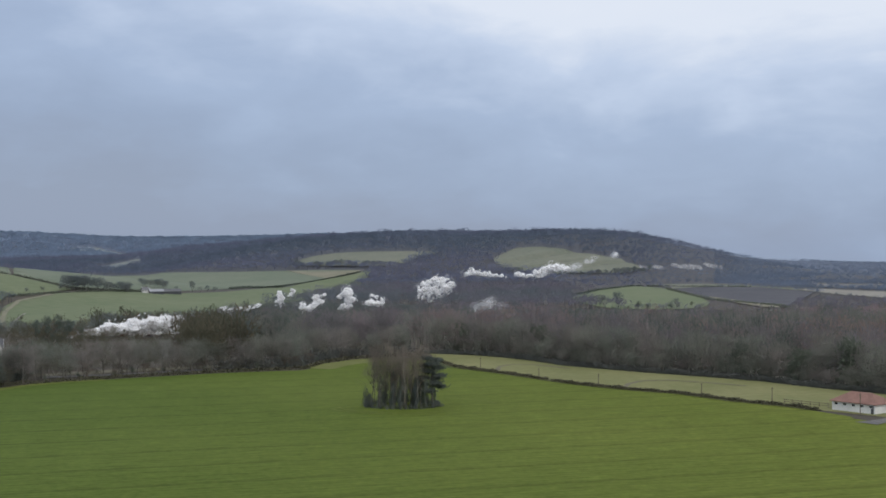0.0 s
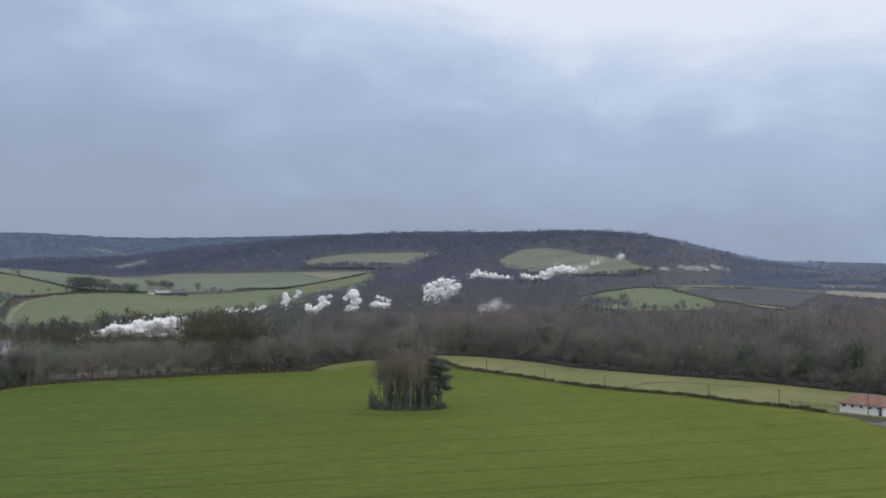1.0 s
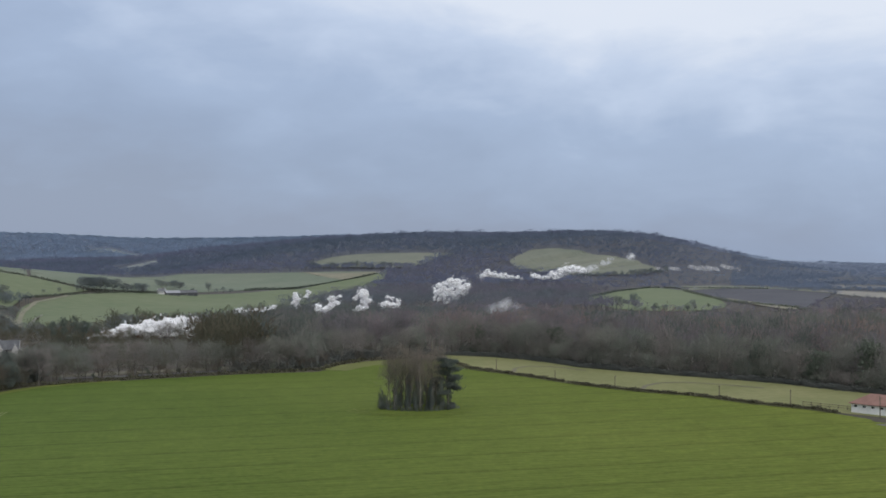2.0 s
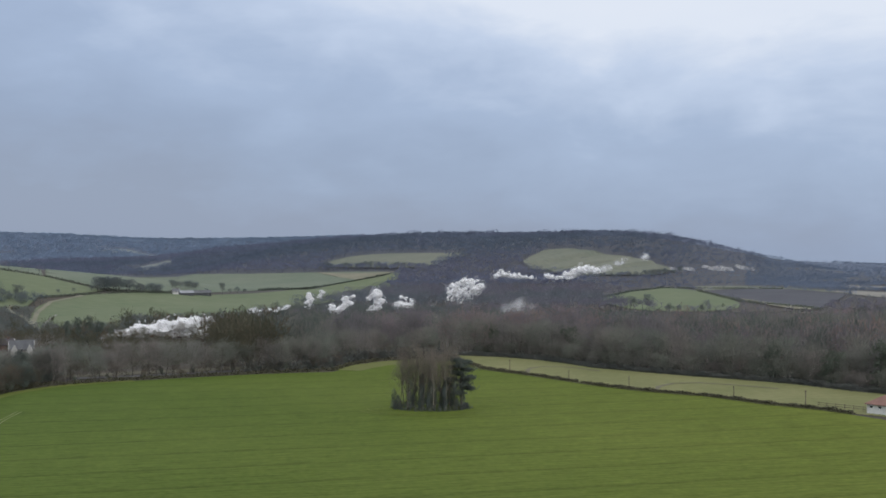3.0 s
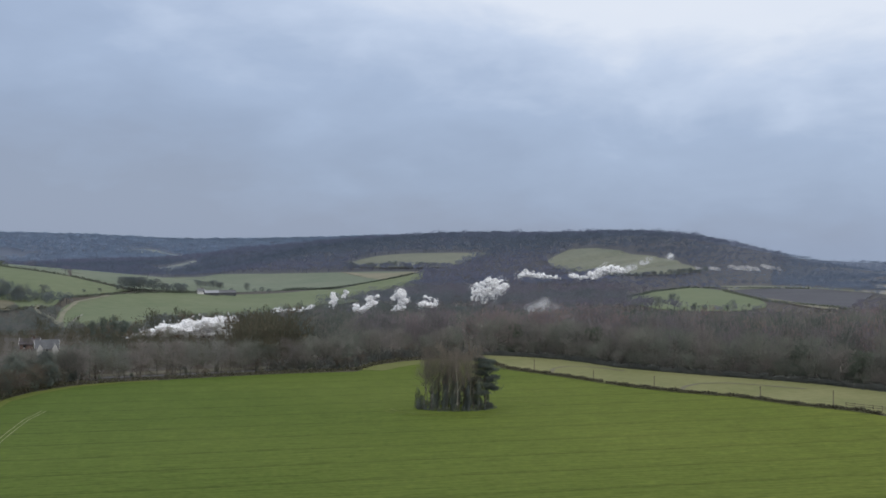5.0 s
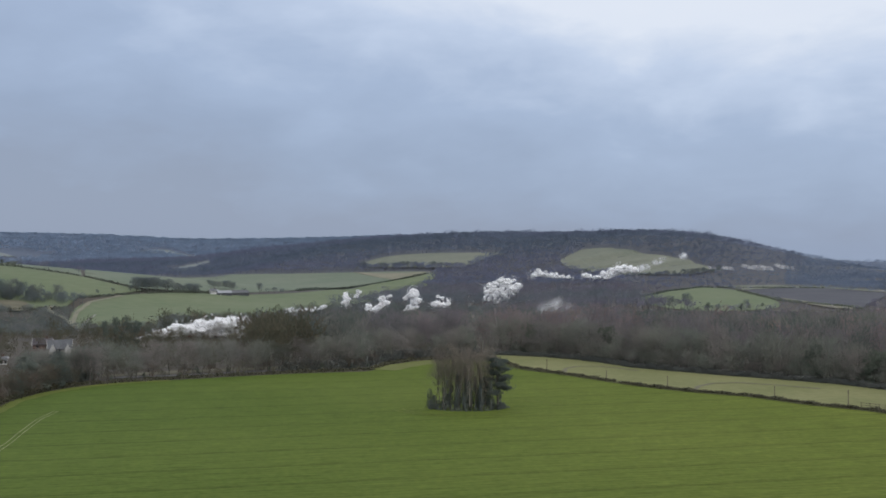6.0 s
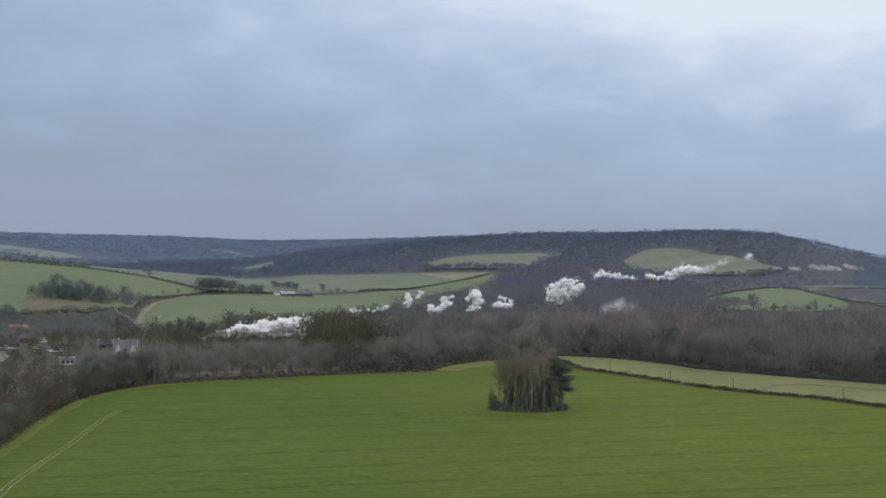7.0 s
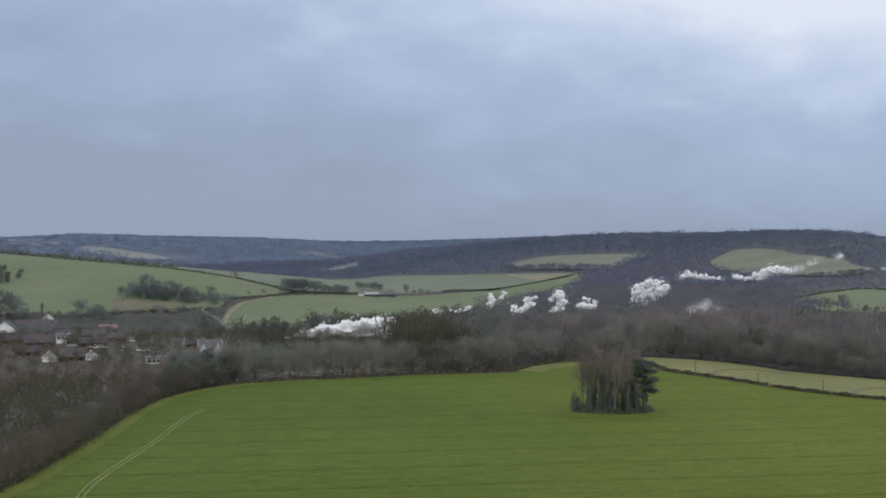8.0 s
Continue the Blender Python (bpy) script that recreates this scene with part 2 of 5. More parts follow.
M_ROUGH = material("rough_brown_grass", (0.108, 0.104, 0.072), (0.165, 0.152, 0.108), 14, fine=2)
# pale blue-grey grass: haze put into the colour of the farthest fields
M_FARGRASS = material("hazed_distant_grass", (0.155, 0.180, 0.180), (0.200, 0.220, 0.215), 80, fine=8)
M_CHALK = material("chalky_soil", (0.150, 0.170, 0.075), (0.270, 0.280, 0.150), 6, fine=0.6)
M_CHALKFACE = material("weathered_chalk_face", (0.19, 0.20, 0.22), (0.46, 0.46, 0.47), 6, fine=1.5)
M_WHITE = material("white_render", (0.66, 0.66, 0.64), (0.82, 0.81, 0.79), 3, fine=0.4)
M_REDTILE = material("red_clay_tiles", (0.185, 0.108, 0.090), (0.285, 0.170, 0.142), 2, fine=0.3)
M_BROWNTILE = material("brown_concrete_tiles", (0.055, 0.050, 0.053), (0.092, 0.083, 0.088), 2, fine=0.3, spread=0.3)
M_SLATE = material("grey_slate", (0.085, 0.088, 0.095), (0.160, 0.165, 0.175), 3, fine=0.4, spread=0.2)
M_BRICK = material("red_brick", (0.100, 0.075, 0.068), (0.170, 0.120, 0.100), 2, fine=0.3, spread=0.2)
M_PALESTONE = material("pale_dressed_stone", (0.34, 0.335, 0.32), (0.50, 0.49, 0.47), 2, fine=0.3)
M_STONE = material("flint_and_stone", (0.170, 0.165, 0.155), (0.280, 0.272, 0.255), 2, fine=0.3)
M_GLASS = material("dark_window_glass", (0.015, 0.018, 0.022), (0.03, 0.034, 0.04), 2, rough=0.12)
M_TIMBER = material("weathered_timber", (0.10, 0.085, 0.065), (0.19, 0.165, 0.13), 1, fine=0.1)
M_DARKSHED = material("dark_cladding", (0.060, 0.064, 0.072), (0.100, 0.104, 0.112), 3, fine=0.5)
M_SHEET = material("light_roof_sheet", (0.220, 0.230, 0.250), (0.360, 0.370, 0.400), 4, fine=0.5, rough=0.6)
M_TARMAC = material("worn_tarmac", (0.10, 0.10, 0.10), (0.17, 0.165, 0.16), 5, fine=0.5)
M_COACH = material("maroon_coach_paint", (0.070, 0.022, 0.020), (0.11, 0.035, 0.030), 4, rough=0.4)
M_COACHROOF = material("pale_coach_roof", (0.300, 0.300, 0.300), (0.420, 0.420, 0.420), 3, rough=0.6)


def crop_material():
    """Young green corn in drilled rows, with the darker wheelings that the tractor leaves."""
    m = material("young_green_corn", (0.080, 0.113, 0.019), (0.126, 0.156, 0.031), 90, fine=1.3, bump=0.06)
    t = m.node_tree
    b = t.nodes["Principled BSDF"]
    b.inputs["Specular IOR Level"].default_value = 0.05
    col = b.inputs["Base Color"].links[0].from_socket
    geo = t.nodes.new("ShaderNodeNewGeometry")
    turn = t.nodes.new("ShaderNodeMapping")
    turn.inputs["Rotation"].default_value = (0, 0, radians(-17))
    t.links.new(geo.outputs["Position"], turn.inputs[0])
    # multiplies the colour: darker in the west, brighter and yellower towards the east
    split, east, tint = t.nodes.new("ShaderNodeSeparateXYZ"), t.nodes.new("ShaderNodeMapRange"), t.nodes.new("ShaderNodeMix")
    t.links.new(geo.outputs["Position"], split.inputs[0])
    t.links.new(split.outputs["X"], east.inputs["Value"])
    east.inputs["From Min"].default_value, east.inputs["From Max"].default_value = -130.0, 90.0
    tint.data_type = "RGBA"
    tint.inputs["A"].default_value, tint.inputs["B"].default_value = (0.72, 0.84, 0.98, 1), (1.20, 1.12, 1.16, 1)
    t.links.new(east.outputs[0], tint.inputs["Factor"])
    graded = t.nodes.new("ShaderNodeVectorMath")
    graded.operation = "MULTIPLY"
    t.links.new(col, graded.inputs[0])
    t.links.new(tint.outputs["Result"], graded.inputs[1])
    col = graded.outputs[0]
    # fine streaks along the drilled rows
    long_map, streak, lift = t.nodes.new("ShaderNodeMapping"), t.nodes.new("ShaderNodeTexNoise"), t.nodes.new("ShaderNodeMapRange")
    long_map.inputs["Scale"].default_value = (0.16, 0.8, 1.0)
    t.links.new(turn.outputs[0], long_map.inputs[0])
    t.links.new(long_map.outputs[0], streak.inputs["Vector"])
    streak.inputs["Scale"].default_value, streak.inputs["Detail"].default_value = 1.0, 5
    lift.inputs["From Min"].default_value, lift.inputs["From Max"].default_value = 0.3, 0.7
    lift.inputs["To Min"].default_value, lift.inputs["To Max"].default_value = 0.82, 1.18
    t.links.new(streak.outputs["Fac"], lift.inputs["Value"])
    rowed = t.nodes.new("ShaderNodeVectorMath")
    rowed.operation = "SCALE"
    t.links.new(col, rowed.inputs[0])
    t.links.new(lift.outputs[0], rowed.inputs["Scale"])
    col = rowed.outputs[0]
    for gap, width, dark in ((17.0, 0.03, 0.78), (5.7, 0.14, 0.93), (1.9, 0.3, 0.93)):
        wave = t.nodes.new("ShaderNodeTexWave")
        wave.bands_direction, wave.wave_profile = "Y", "SIN"
        wave.inputs["Scale"].default_value = 0.314 / gap
        wave.inputs["Distortion"].default_value, wave.inputs["Detail"].default_value = 0.9, 2
        wave.inputs["Detail Scale"].default_value = 0.25
        t.links.new(turn.outputs[0], wave.inputs["Vector"])
        r = t.nodes.new("ShaderNodeMapRange")
        r.inputs["From Min"].default_value, r.inputs["From Max"].default_value = 0.0, width
        r.inputs["To Min"].default_value, r.inputs["To Max"].default_value = dark, 1.0
        t.links.new(wave.outputs["Fac"], r.inputs["Value"])
        mul = t.nodes.new("ShaderNodeVectorMath")
        mul.operation = "SCALE"
        t.links.new(col, mul.inputs[0])
        t.links.new(r.outputs[0], mul.inputs["Scale"])
        col = mul.outputs[0]
    t.links.new(col, b.inputs["Base Color"])
    return m


M_CROP = crop_material()


def steam_material(name, solid, size, hole=0.85):
    """Steam: white, lit through, with holes where it thins."""
    m = bpy.data.materials.new(name)
    m.use_nodes = True
    t = m.node_tree
    t.nodes.clear()
    out, mix = t.nodes.new("ShaderNodeOutputMaterial"), t.nodes.new("ShaderNodeMixShader")
    white, thru, clear = t.nodes.new("ShaderNodeBsdfDiffuse"), t.nodes.new("ShaderNodeBsdfTranslucent"), t.nodes.new("ShaderNodeBsdfTransparent")
    body = t.nodes.new("ShaderNodeMixShader")
    white.inputs[0].default_value = thru.inputs[0].default_value = (0.98, 0.98, 0.985, 1)
    body.inputs[0].default_value = 0.5
    geo, n, r = t.nodes.new("ShaderNodeNewGeometry"), t.nodes.new("ShaderNodeTexNoise"), t.nodes.new("ShaderNodeMapRange")
    n.inputs["Scale"].default_value, n.inputs["Detail"].default_value = 1 / size, 5
    r.inputs["From Min"].default_value, r.inputs["From Max"].default_value = 0.40, 0.62
    r.inputs["To Min"].default_value, r.inputs["To Max"].default_value = solid * hole, solid
    t.links.new(geo.outputs["Position"], n.inputs["Vector"])
    t.links.new(n.outputs["Fac"], r.inputs["Value"])
    t.links.new(white.outputs[0], body.inputs[1])
    t.links.new(thru.outputs[0], body.inputs[2])
    t.links.new(r.outputs[0], mix.inputs[0])
    t.links.new(clear.outputs[0], mix.inputs[1])
    t.links.new(body.outputs[0], mix.inputs[2])
    t.links.new(mix.outputs[0], out.inputs[0])
    return m


M_STEAM = steam_material("dense_white_steam", 1.0, 4.0, 0.97)
M_THIN = steam_material("thinning_steam", 0.7, 3.0, 0.3)


def veil_material(name, solid, size):
    """Thin smoke: it fades out across x and z only, to fit the camera's view, and breaks up into shreds."""
    m = steam_material(name, 1.0, size, 0.0)
    t = m.node_tree
    co, flat, far, fade, mul = (t.nodes.new("ShaderNode" + k) for k in ("TexCoord", "VectorMath", "VectorMath", "MapRange", "Math"))
    flat.operation, far.operation, mul.operation = "MULTIPLY", "LENGTH", "MULTIPLY"
    flat.inputs[1].default_value = (1, 0, 1)
    fade.interpolation_type = "SMOOTHSTEP"
    fade.inputs["To Min"].default_value, fade.inputs["To Max"].default_value = solid, 0.0
    fade.inputs["From Min"].default_value, fade.inputs["From Max"].default_value = 0.1, 0.95
    t.links.new(co.outputs["Object"], flat.inputs[0])
    t.links.new(flat.outputs[0], far.inputs[0])
    t.links.new(far.outputs["Value"], fade.inputs["Value"])
    mix = next(n for n in t.nodes if n.type == "MIX_SHADER" and n.inputs[0].links)
    shred = mix.inputs[0].links[0].from_socket
    t.links.new(shred, mul.inputs[0])
    t.links.new(fade.outputs[0], mul.inputs[1])
    t.links.new(mul.outputs[0], mix.inputs[0])
    return m


M_VEIL = veil_material("faint_smoke", 0.55, 14.0)
M_STEAMVEIL = veil_material("drifting_steam", 0.85, 7.0)


# ---- shaping helpers ----
def mesh_of(name, verts, faces, mat, smooth=False):
    me = bpy.data.meshes.new(name)
    me.from_pydata([tuple(v) for v in verts], [], faces)
    me.materials.append(mat)
    if smooth:
        me.polygons.foreach_set("use_smooth", [True] * len(me.polygons))
    me.update()
    return me


def outward(v, rough=0.1):
    """For each loose triangle of a tree, the way that its side of the crown faces."""
    c = v.reshape(-1, 3, 3).mean(1)
    tall, wide = c[:, 2].max(), np.abs(c[:, :2]).max()
    w = np.column_stack([c[:, :2] / wide, (c[:, 2] / tall - 0.5) * 1.6])
    w = 0.62 * w / (np.linalg.norm(w, axis=1)[:, None] + 1e-6) + np.array([0, -0.15, 0.72]) + np.random.default_rng(3).normal(size=w.shape) * rough
    return w / (np.linalg.norm(w, axis=1)[:, None] + 1e-6)


def tri_mesh(name, v, mat, way=None):
    """A mesh of loose triangles from an array of n x 3 corners; way is the direction that each one's clump faces."""
    n = len(v) // 3
    v = np.asarray(v, float)
    me = bpy.data.meshes.new(name)
    me.vertices.add(n * 3)
    me.vertices.foreach_set("co", np.ascontiguousarray(v, dtype=np.float32).ravel())
    me.loops.add(n * 3)
    me.loops.foreach_set("vertex_index", np.arange(n * 3, dtype=np.int32))
    me.polygons.add(n)
    me.polygons.foreach_set("loop_start", np.arange(0, n * 3, 3, dtype=np.int32))
    me.materials.append(mat)
    me.update(calc_edges=True)
    way = outward(v) if way is None else way
    me.attributes.new("outward", "FLOAT_VECTOR", "FACE").data.foreach_set("vector", np.ascontiguousarray(way, dtype=np.float32).ravel())
    return me


def piece(name, me, parent=None, label=""):
    ob = new(name, me)
    if parent:
        ob.parent = parent
    return tagged(ob, label)


def part(name, bm, mat, parent, label=""):
    me = bpy.data.meshes.new(name)
    bm.to_mesh(me)
    bm.free()
    me.materials.append(mat)
    return piece(name, me, parent, label)


def thing(name, m, label, category, group=""):
    ob = new(name)
    ob.empty_display_size = 0.5
    ob.matrix_world = m
    return tagged(ob, label, category, group)


def box(bm, x0, x1, y0, y1, z0, z1):
    r = bmesh.ops.create_cube(bm, size=1)["verts"]
    bmesh.ops.scale(bm, verts=r, vec=(x1 - x0, y1 - y0, z1 - z0))
    bmesh.ops.translate(bm, verts=r, vec=((x0 + x1) / 2, (y0 + y1) / 2, (z0 + z1) / 2))
    return r


# ---- the lie of the land ----
def smooth(a, b, v):
    u = np.clip((v - a) / (b - a), 0, 1)
    return u * u * (3 - 2 * u)


def ridge(x, y, crest, front, back):
    """The height that a ridge adds: crest is a line of (x, y, height)."""
    best, high, side = np.full(np.shape(x), 1e9), np.zeros(np.shape(x)), np.zeros(np.shape(x))
    for (x0, y0, h0), (x1, y1, h1) in zip(crest, crest[1:]):
        dx, dy = x1 - x0, y1 - y0
        u = np.clip(((x - x0) * dx + (y - y0) * dy) / (dx * dx + dy * dy), 0, 1)
        px, py = x - x0 - u * dx, y - y0 - u * dy
        d = np.hypot(px, py)
        near = d < best
        best, high = np.where(near, d, best), np.where(near, h0 + u * (h1 - h0), high)
        side = np.where(near, dx * py - dy * px, side)
    return high * smooth(1, 0, best / np.where(side < 0, front, back))


HILL = [(-640, 2600, 22), (-546, 2644, 39), (-444, 2684, 51), (-346, 2678, 62), (-251, 2638, 68), (-155, 2545, 73), (-32, 2450, 78), (39, 2400, 75), (124, 2347, 74),
        (223, 2269, 76), (280, 2232, 77), (327, 2206, 72), (371, 2169, 61), (410, 2141, 46), (446, 2103, 31), (495, 2072, 10), (566, 2022, 3)]
FAR = [(-3600, 2700, 104), (-2493, 3192, 98), (-2188, 3408, 94), (-1983, 3531, 96), (-1881, 3586, 98), (-1792, 3632, 107), (-1715, 3669, 105), (-1621, 3712, 99),
       (-1475, 3772, 95), (-1274, 3844, 90), (-1013, 3921, 76), (-744, 3981, 80), (-508, 4018, 85), (-362, 4034, 90), (0, 4060, 80)]
SLOPE = [(-1400, 1000, 75), (-880, 1215, 61), (-685, 1221, 51), (-574, 1188, 42), (-466, 1160, 34), (-393, 1134, 26), (-327, 1103, 14), (-270, 1080, 3)]


def height(x, y):
    x, y = np.asarray(x, float), np.asarray(y, float)
    z = -12 * smooth(430, 800, y)
    for dx, dy in ((0, 0), (55, 0), (-55, 0), (0, 55), (0, -55)):
        u, v = x + dx, y + dy
        z = z + 0.2 * (ridge(u, v, HILL, 820, 700) + ridge(u, v, FAR, 1500, 900) + ridge(u, v, SLOPE, 480, 500))
    return z + 1.2 * np.sin(x / 210 + 1) * np.sin(y / 260) * smooth(450, 1200, np.hypot(x, y))


def ground_z(x, y):
    return float(height(x, y))


def on(x, y, turn=0.0, lift=0.0):
    return pose(x, y, ground_z(x, y) + lift, 0, 0, turn)


def ground_mesh():
    az = np.radians(np.concatenate([np.arange(-62, 48, 0.5), np.arange(48, 298, 5)]))
    rad = np.concatenate([[0.0], np.geomspace(20, 4900, 480)])
    n = len(az)
    v, f = [(0.0, 0.0, 0.0)], []
    for r in rad[1:]:
        x, y = r * np.sin(az), r * np.cos(az)
        v.extend(zip(x, y, height(x, y)))
    f.extend((0, 1 + (k + 1) % n, 1 + k) for k in range(n))
    for j in range(len(rad) - 2):
        a, b = 1 + j * n, 1 + (j + 1) * n
        f.extend((a + k, a + (k + 1) % n, b + (k + 1) % n, b + k) for k in range(n))
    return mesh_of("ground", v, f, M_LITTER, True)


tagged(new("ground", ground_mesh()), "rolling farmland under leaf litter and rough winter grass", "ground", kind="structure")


def rounded(poly, steps=5):
    """A closed line eased through the corners."""
    p, out = np.array(poly, float), []
    for k in range(len(p)):
        a, b, c, d = p[k - 1], p[k], p[(k + 1) % len(p)], p[(k + 2) % len(p)]
        for u in np.arange(steps) / steps:
            out.append(0.5 * (2 * b + (c - a) * u + (2 * a - 5 * b + 4 * c - d) * u * u + (3 * b - a - 3 * c + d) * u ** 3))
    return np.array(out)


def inside(poly, x, y):
    hit = np.zeros(np.shape(x), bool)
    for (x0, y0), (x1, y1) in zip(poly, np.roll(poly, -1, axis=0)):
        cross = (y0 > y) != (y1 > y)
        hit ^= cross & (x < (x1 - x0) * (y - y0) / (y1 - y0 + 1e-12) + x0)
    return hit


CLEAR = []


def field(name, poly, mat, label, lift, ease=True):
    """A field: a sheet that follows the land within its boundary."""
    edge = rounded(poly) if ease else np.array(poly, float)
    CLEAR.append(edge)
    lo, hi = edge.min(0), edge.max(0)
    step = max(hi - lo) / 60
    gx, gy = np.meshgrid(np.arange(lo[0], hi[0], step), np.arange(lo[1], hi[1], step))
    keep = inside(edge, gx, gy)
    pts = [Vector(p) for p in edge] + [Vector((a, b)) for a, b in zip(gx[keep], gy[keep])]
    n = len(edge)
    v, _, f, *_ = delaunay_2d_cdt(pts, [(k, (k + 1) % n) for k in range(n)], [], 1, 0.01)
    xy = np.array([tuple(p) for p in v])
    z = height(xy[:, 0], xy[:, 1]) + lift
    ob = new(name, mesh_of(name, np.column_stack([xy, z]), [tuple(t) for t in f], mat, True))
    return tagged(ob, label, "field", kind="structure")


# ---- fields ----
CROP = [(-118, 344), (-110, 354), (-97, 362), (-82, 371.5), (-67, 380.5), (-50, 387), (-43, 391), (-38, 410), (-32, 425), (-20, 432), (-5, 424), (2, 400), (11, 386.5), (20, 374),
        (34, 351), (48, 335), (61, 325), (72, 309), (83, 298), (92, 282), (97, 270), (150, 200), (210, 40), (190, -160), (-60, -180), (-95, 60), (-98, 165), (-99, 182), (-101, 199),
        (-104, 213), (-108, 233), (-114, 258), (-120, 286), (-124, 311), (-122.5, 330)]
HEDGE_LINE = [(-3, 426), (3.5, 401), (12.5, 387.5), (21, 375), (35, 352), (49, 336), (62, 326), (73, 310), (84, 299), (88, 292)]
field("crop_field", CROP, M_CROP, "wide field of young green corn with faint wheelings", 0.06)
field("pasture", [(-5, 452), (3, 449), (13, 443), (23, 433), (32, 420), (40, 404), (48, 395), (63, 381), (78, 369), (92, 356), (103, 339), (114, 327), (126, 312), (146, 270), (165, 225),
                  (140, 235), (103, 277), (88, 293), (84.5, 299.5), (73.5, 310.5), (62.5, 326.5), (49.5, 336.5), (35.5, 352.5), (21.5, 375.5), (13, 388), (4, 401.5), (-2, 427)],
      M_PASTURE, "strip of pale yellowish winter pasture beside the wood", 0.10, False)
field("valley_field", [(-264, 750), (-321, 902), (-339, 985), (-327, 1065), (-293, 1134), (-258, 1165), (-214, 1307), (-193, 1643), (-127, 1775),
                       (-105, 1804), (-117, 1298), (-133, 1130), (-174, 825), (-219, 790)], M_GRASS, "smooth green field in the valley below the farm", 0.8)
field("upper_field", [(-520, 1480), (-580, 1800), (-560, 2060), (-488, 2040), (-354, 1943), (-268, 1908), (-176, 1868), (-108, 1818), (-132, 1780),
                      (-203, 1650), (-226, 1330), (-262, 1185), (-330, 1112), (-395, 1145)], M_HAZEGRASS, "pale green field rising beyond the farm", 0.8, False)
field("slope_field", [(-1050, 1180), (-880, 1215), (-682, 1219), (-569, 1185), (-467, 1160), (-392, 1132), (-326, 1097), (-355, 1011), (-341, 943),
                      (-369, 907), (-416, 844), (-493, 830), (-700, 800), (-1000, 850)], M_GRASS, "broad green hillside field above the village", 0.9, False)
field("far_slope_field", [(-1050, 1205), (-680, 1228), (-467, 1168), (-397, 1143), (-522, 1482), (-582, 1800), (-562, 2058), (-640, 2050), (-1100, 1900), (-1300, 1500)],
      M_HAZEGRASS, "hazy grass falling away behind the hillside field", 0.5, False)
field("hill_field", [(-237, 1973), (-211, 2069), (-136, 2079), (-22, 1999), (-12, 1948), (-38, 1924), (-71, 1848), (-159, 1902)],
      M_DULLGRASS, "haze-greyed dull green field let into the hill wood", 1.7)
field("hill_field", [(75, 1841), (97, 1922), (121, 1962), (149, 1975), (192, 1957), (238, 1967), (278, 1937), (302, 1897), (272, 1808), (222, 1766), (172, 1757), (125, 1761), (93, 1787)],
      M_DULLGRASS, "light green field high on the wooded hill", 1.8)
field("knoll_field", [(141, 1341), (187, 1492), (245, 1602), (275, 1527), (264, 1261), (223, 1076), (150, 1043), (128, 1194)],
      M_GRASS, "bright green field beyond the wood", 0.5)
field("plough_field", [(284, 1520), (346, 1595), (398, 1570), (424, 1417), (298, 1072), (271, 1232)], M_PLOUGH, "dark ploughed field of bare soil", 0.6, False)
field("strip_field", [(276, 1655), (353, 1695), (408, 1650), (455, 1446), (430, 1430), (402, 1580), (346, 1606), (285, 1540)],
      M_DULLGRASS, "narrow strip of pale grass above the ploughed field", 0.5, False)
field("stubble_field", [(430, 1520), (460, 1512), (520, 1390), (500, 1270), (446, 1262), (428, 1360)], M_STUBBLE, "pale buff stubble field", 0.6, False)
field("stubble_field", [(500, 1720), (640, 1640), (640, 1530), (478, 1570)], M_STUBBLE, "pale buff stubble field", 0.6, False)
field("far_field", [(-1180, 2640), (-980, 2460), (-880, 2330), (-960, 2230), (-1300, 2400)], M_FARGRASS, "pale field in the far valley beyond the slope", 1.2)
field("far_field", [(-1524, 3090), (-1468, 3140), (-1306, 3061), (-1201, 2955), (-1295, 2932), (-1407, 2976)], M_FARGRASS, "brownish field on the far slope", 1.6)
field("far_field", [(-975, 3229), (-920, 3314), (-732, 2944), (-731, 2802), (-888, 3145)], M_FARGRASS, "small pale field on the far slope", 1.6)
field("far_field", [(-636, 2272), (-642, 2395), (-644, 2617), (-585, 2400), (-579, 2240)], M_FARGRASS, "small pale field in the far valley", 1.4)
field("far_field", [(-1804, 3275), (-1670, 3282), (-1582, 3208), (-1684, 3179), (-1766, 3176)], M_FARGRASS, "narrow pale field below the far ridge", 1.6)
field("faded_strip", [(-240, 1900), (-196, 1852), (-152, 1829), (-110, 1822), (-128, 1785), (-160, 1735), (-190, 1790)], M_TANGRASS, "faded tan end of the upper field", 1.1, False)
field("faded_strip", [(279, 1344), (286, 1243), (289, 1141), (296, 1094), (285, 1055), (275, 1080), (274, 1180)], M_TANGRASS, "pale uncropped strip below the ploughed field", 0.9, False)
field("rough_field", [(-428, 950), (-405, 948), (-379, 956), (-362, 925), (-360, 900), (-378, 905), (-398, 884), (-412, 905)], M_ROUGH, "rough brown patch below the hillside copse", 1.5)


# the hedge bank between the two valley fields carries no wood
CLEAR.append(np.array([(-400, 1170), (-330, 1075), (-255, 1150), (-205, 1300), (-185, 1640), (-120, 1770), (-98, 1806), (-140, 1810), (-215, 1670), (-240, 1340), (-275, 1240), (-340, 1230)], float))

CLEAR.append(np.array([(-365, 985), (-400, 1150), (-320, 1125), (-275, 1160), (-290, 1060), (-320, 980)], float))
# the land that falls away behind the hillside field is open
CLEAR.append(np.array([(-1100, 1180), (-680, 1240), (-466, 1170), (-330, 1110), (-420, 1500), (-640, 2050), (-1300, 2150), (-1500, 1500)], float))


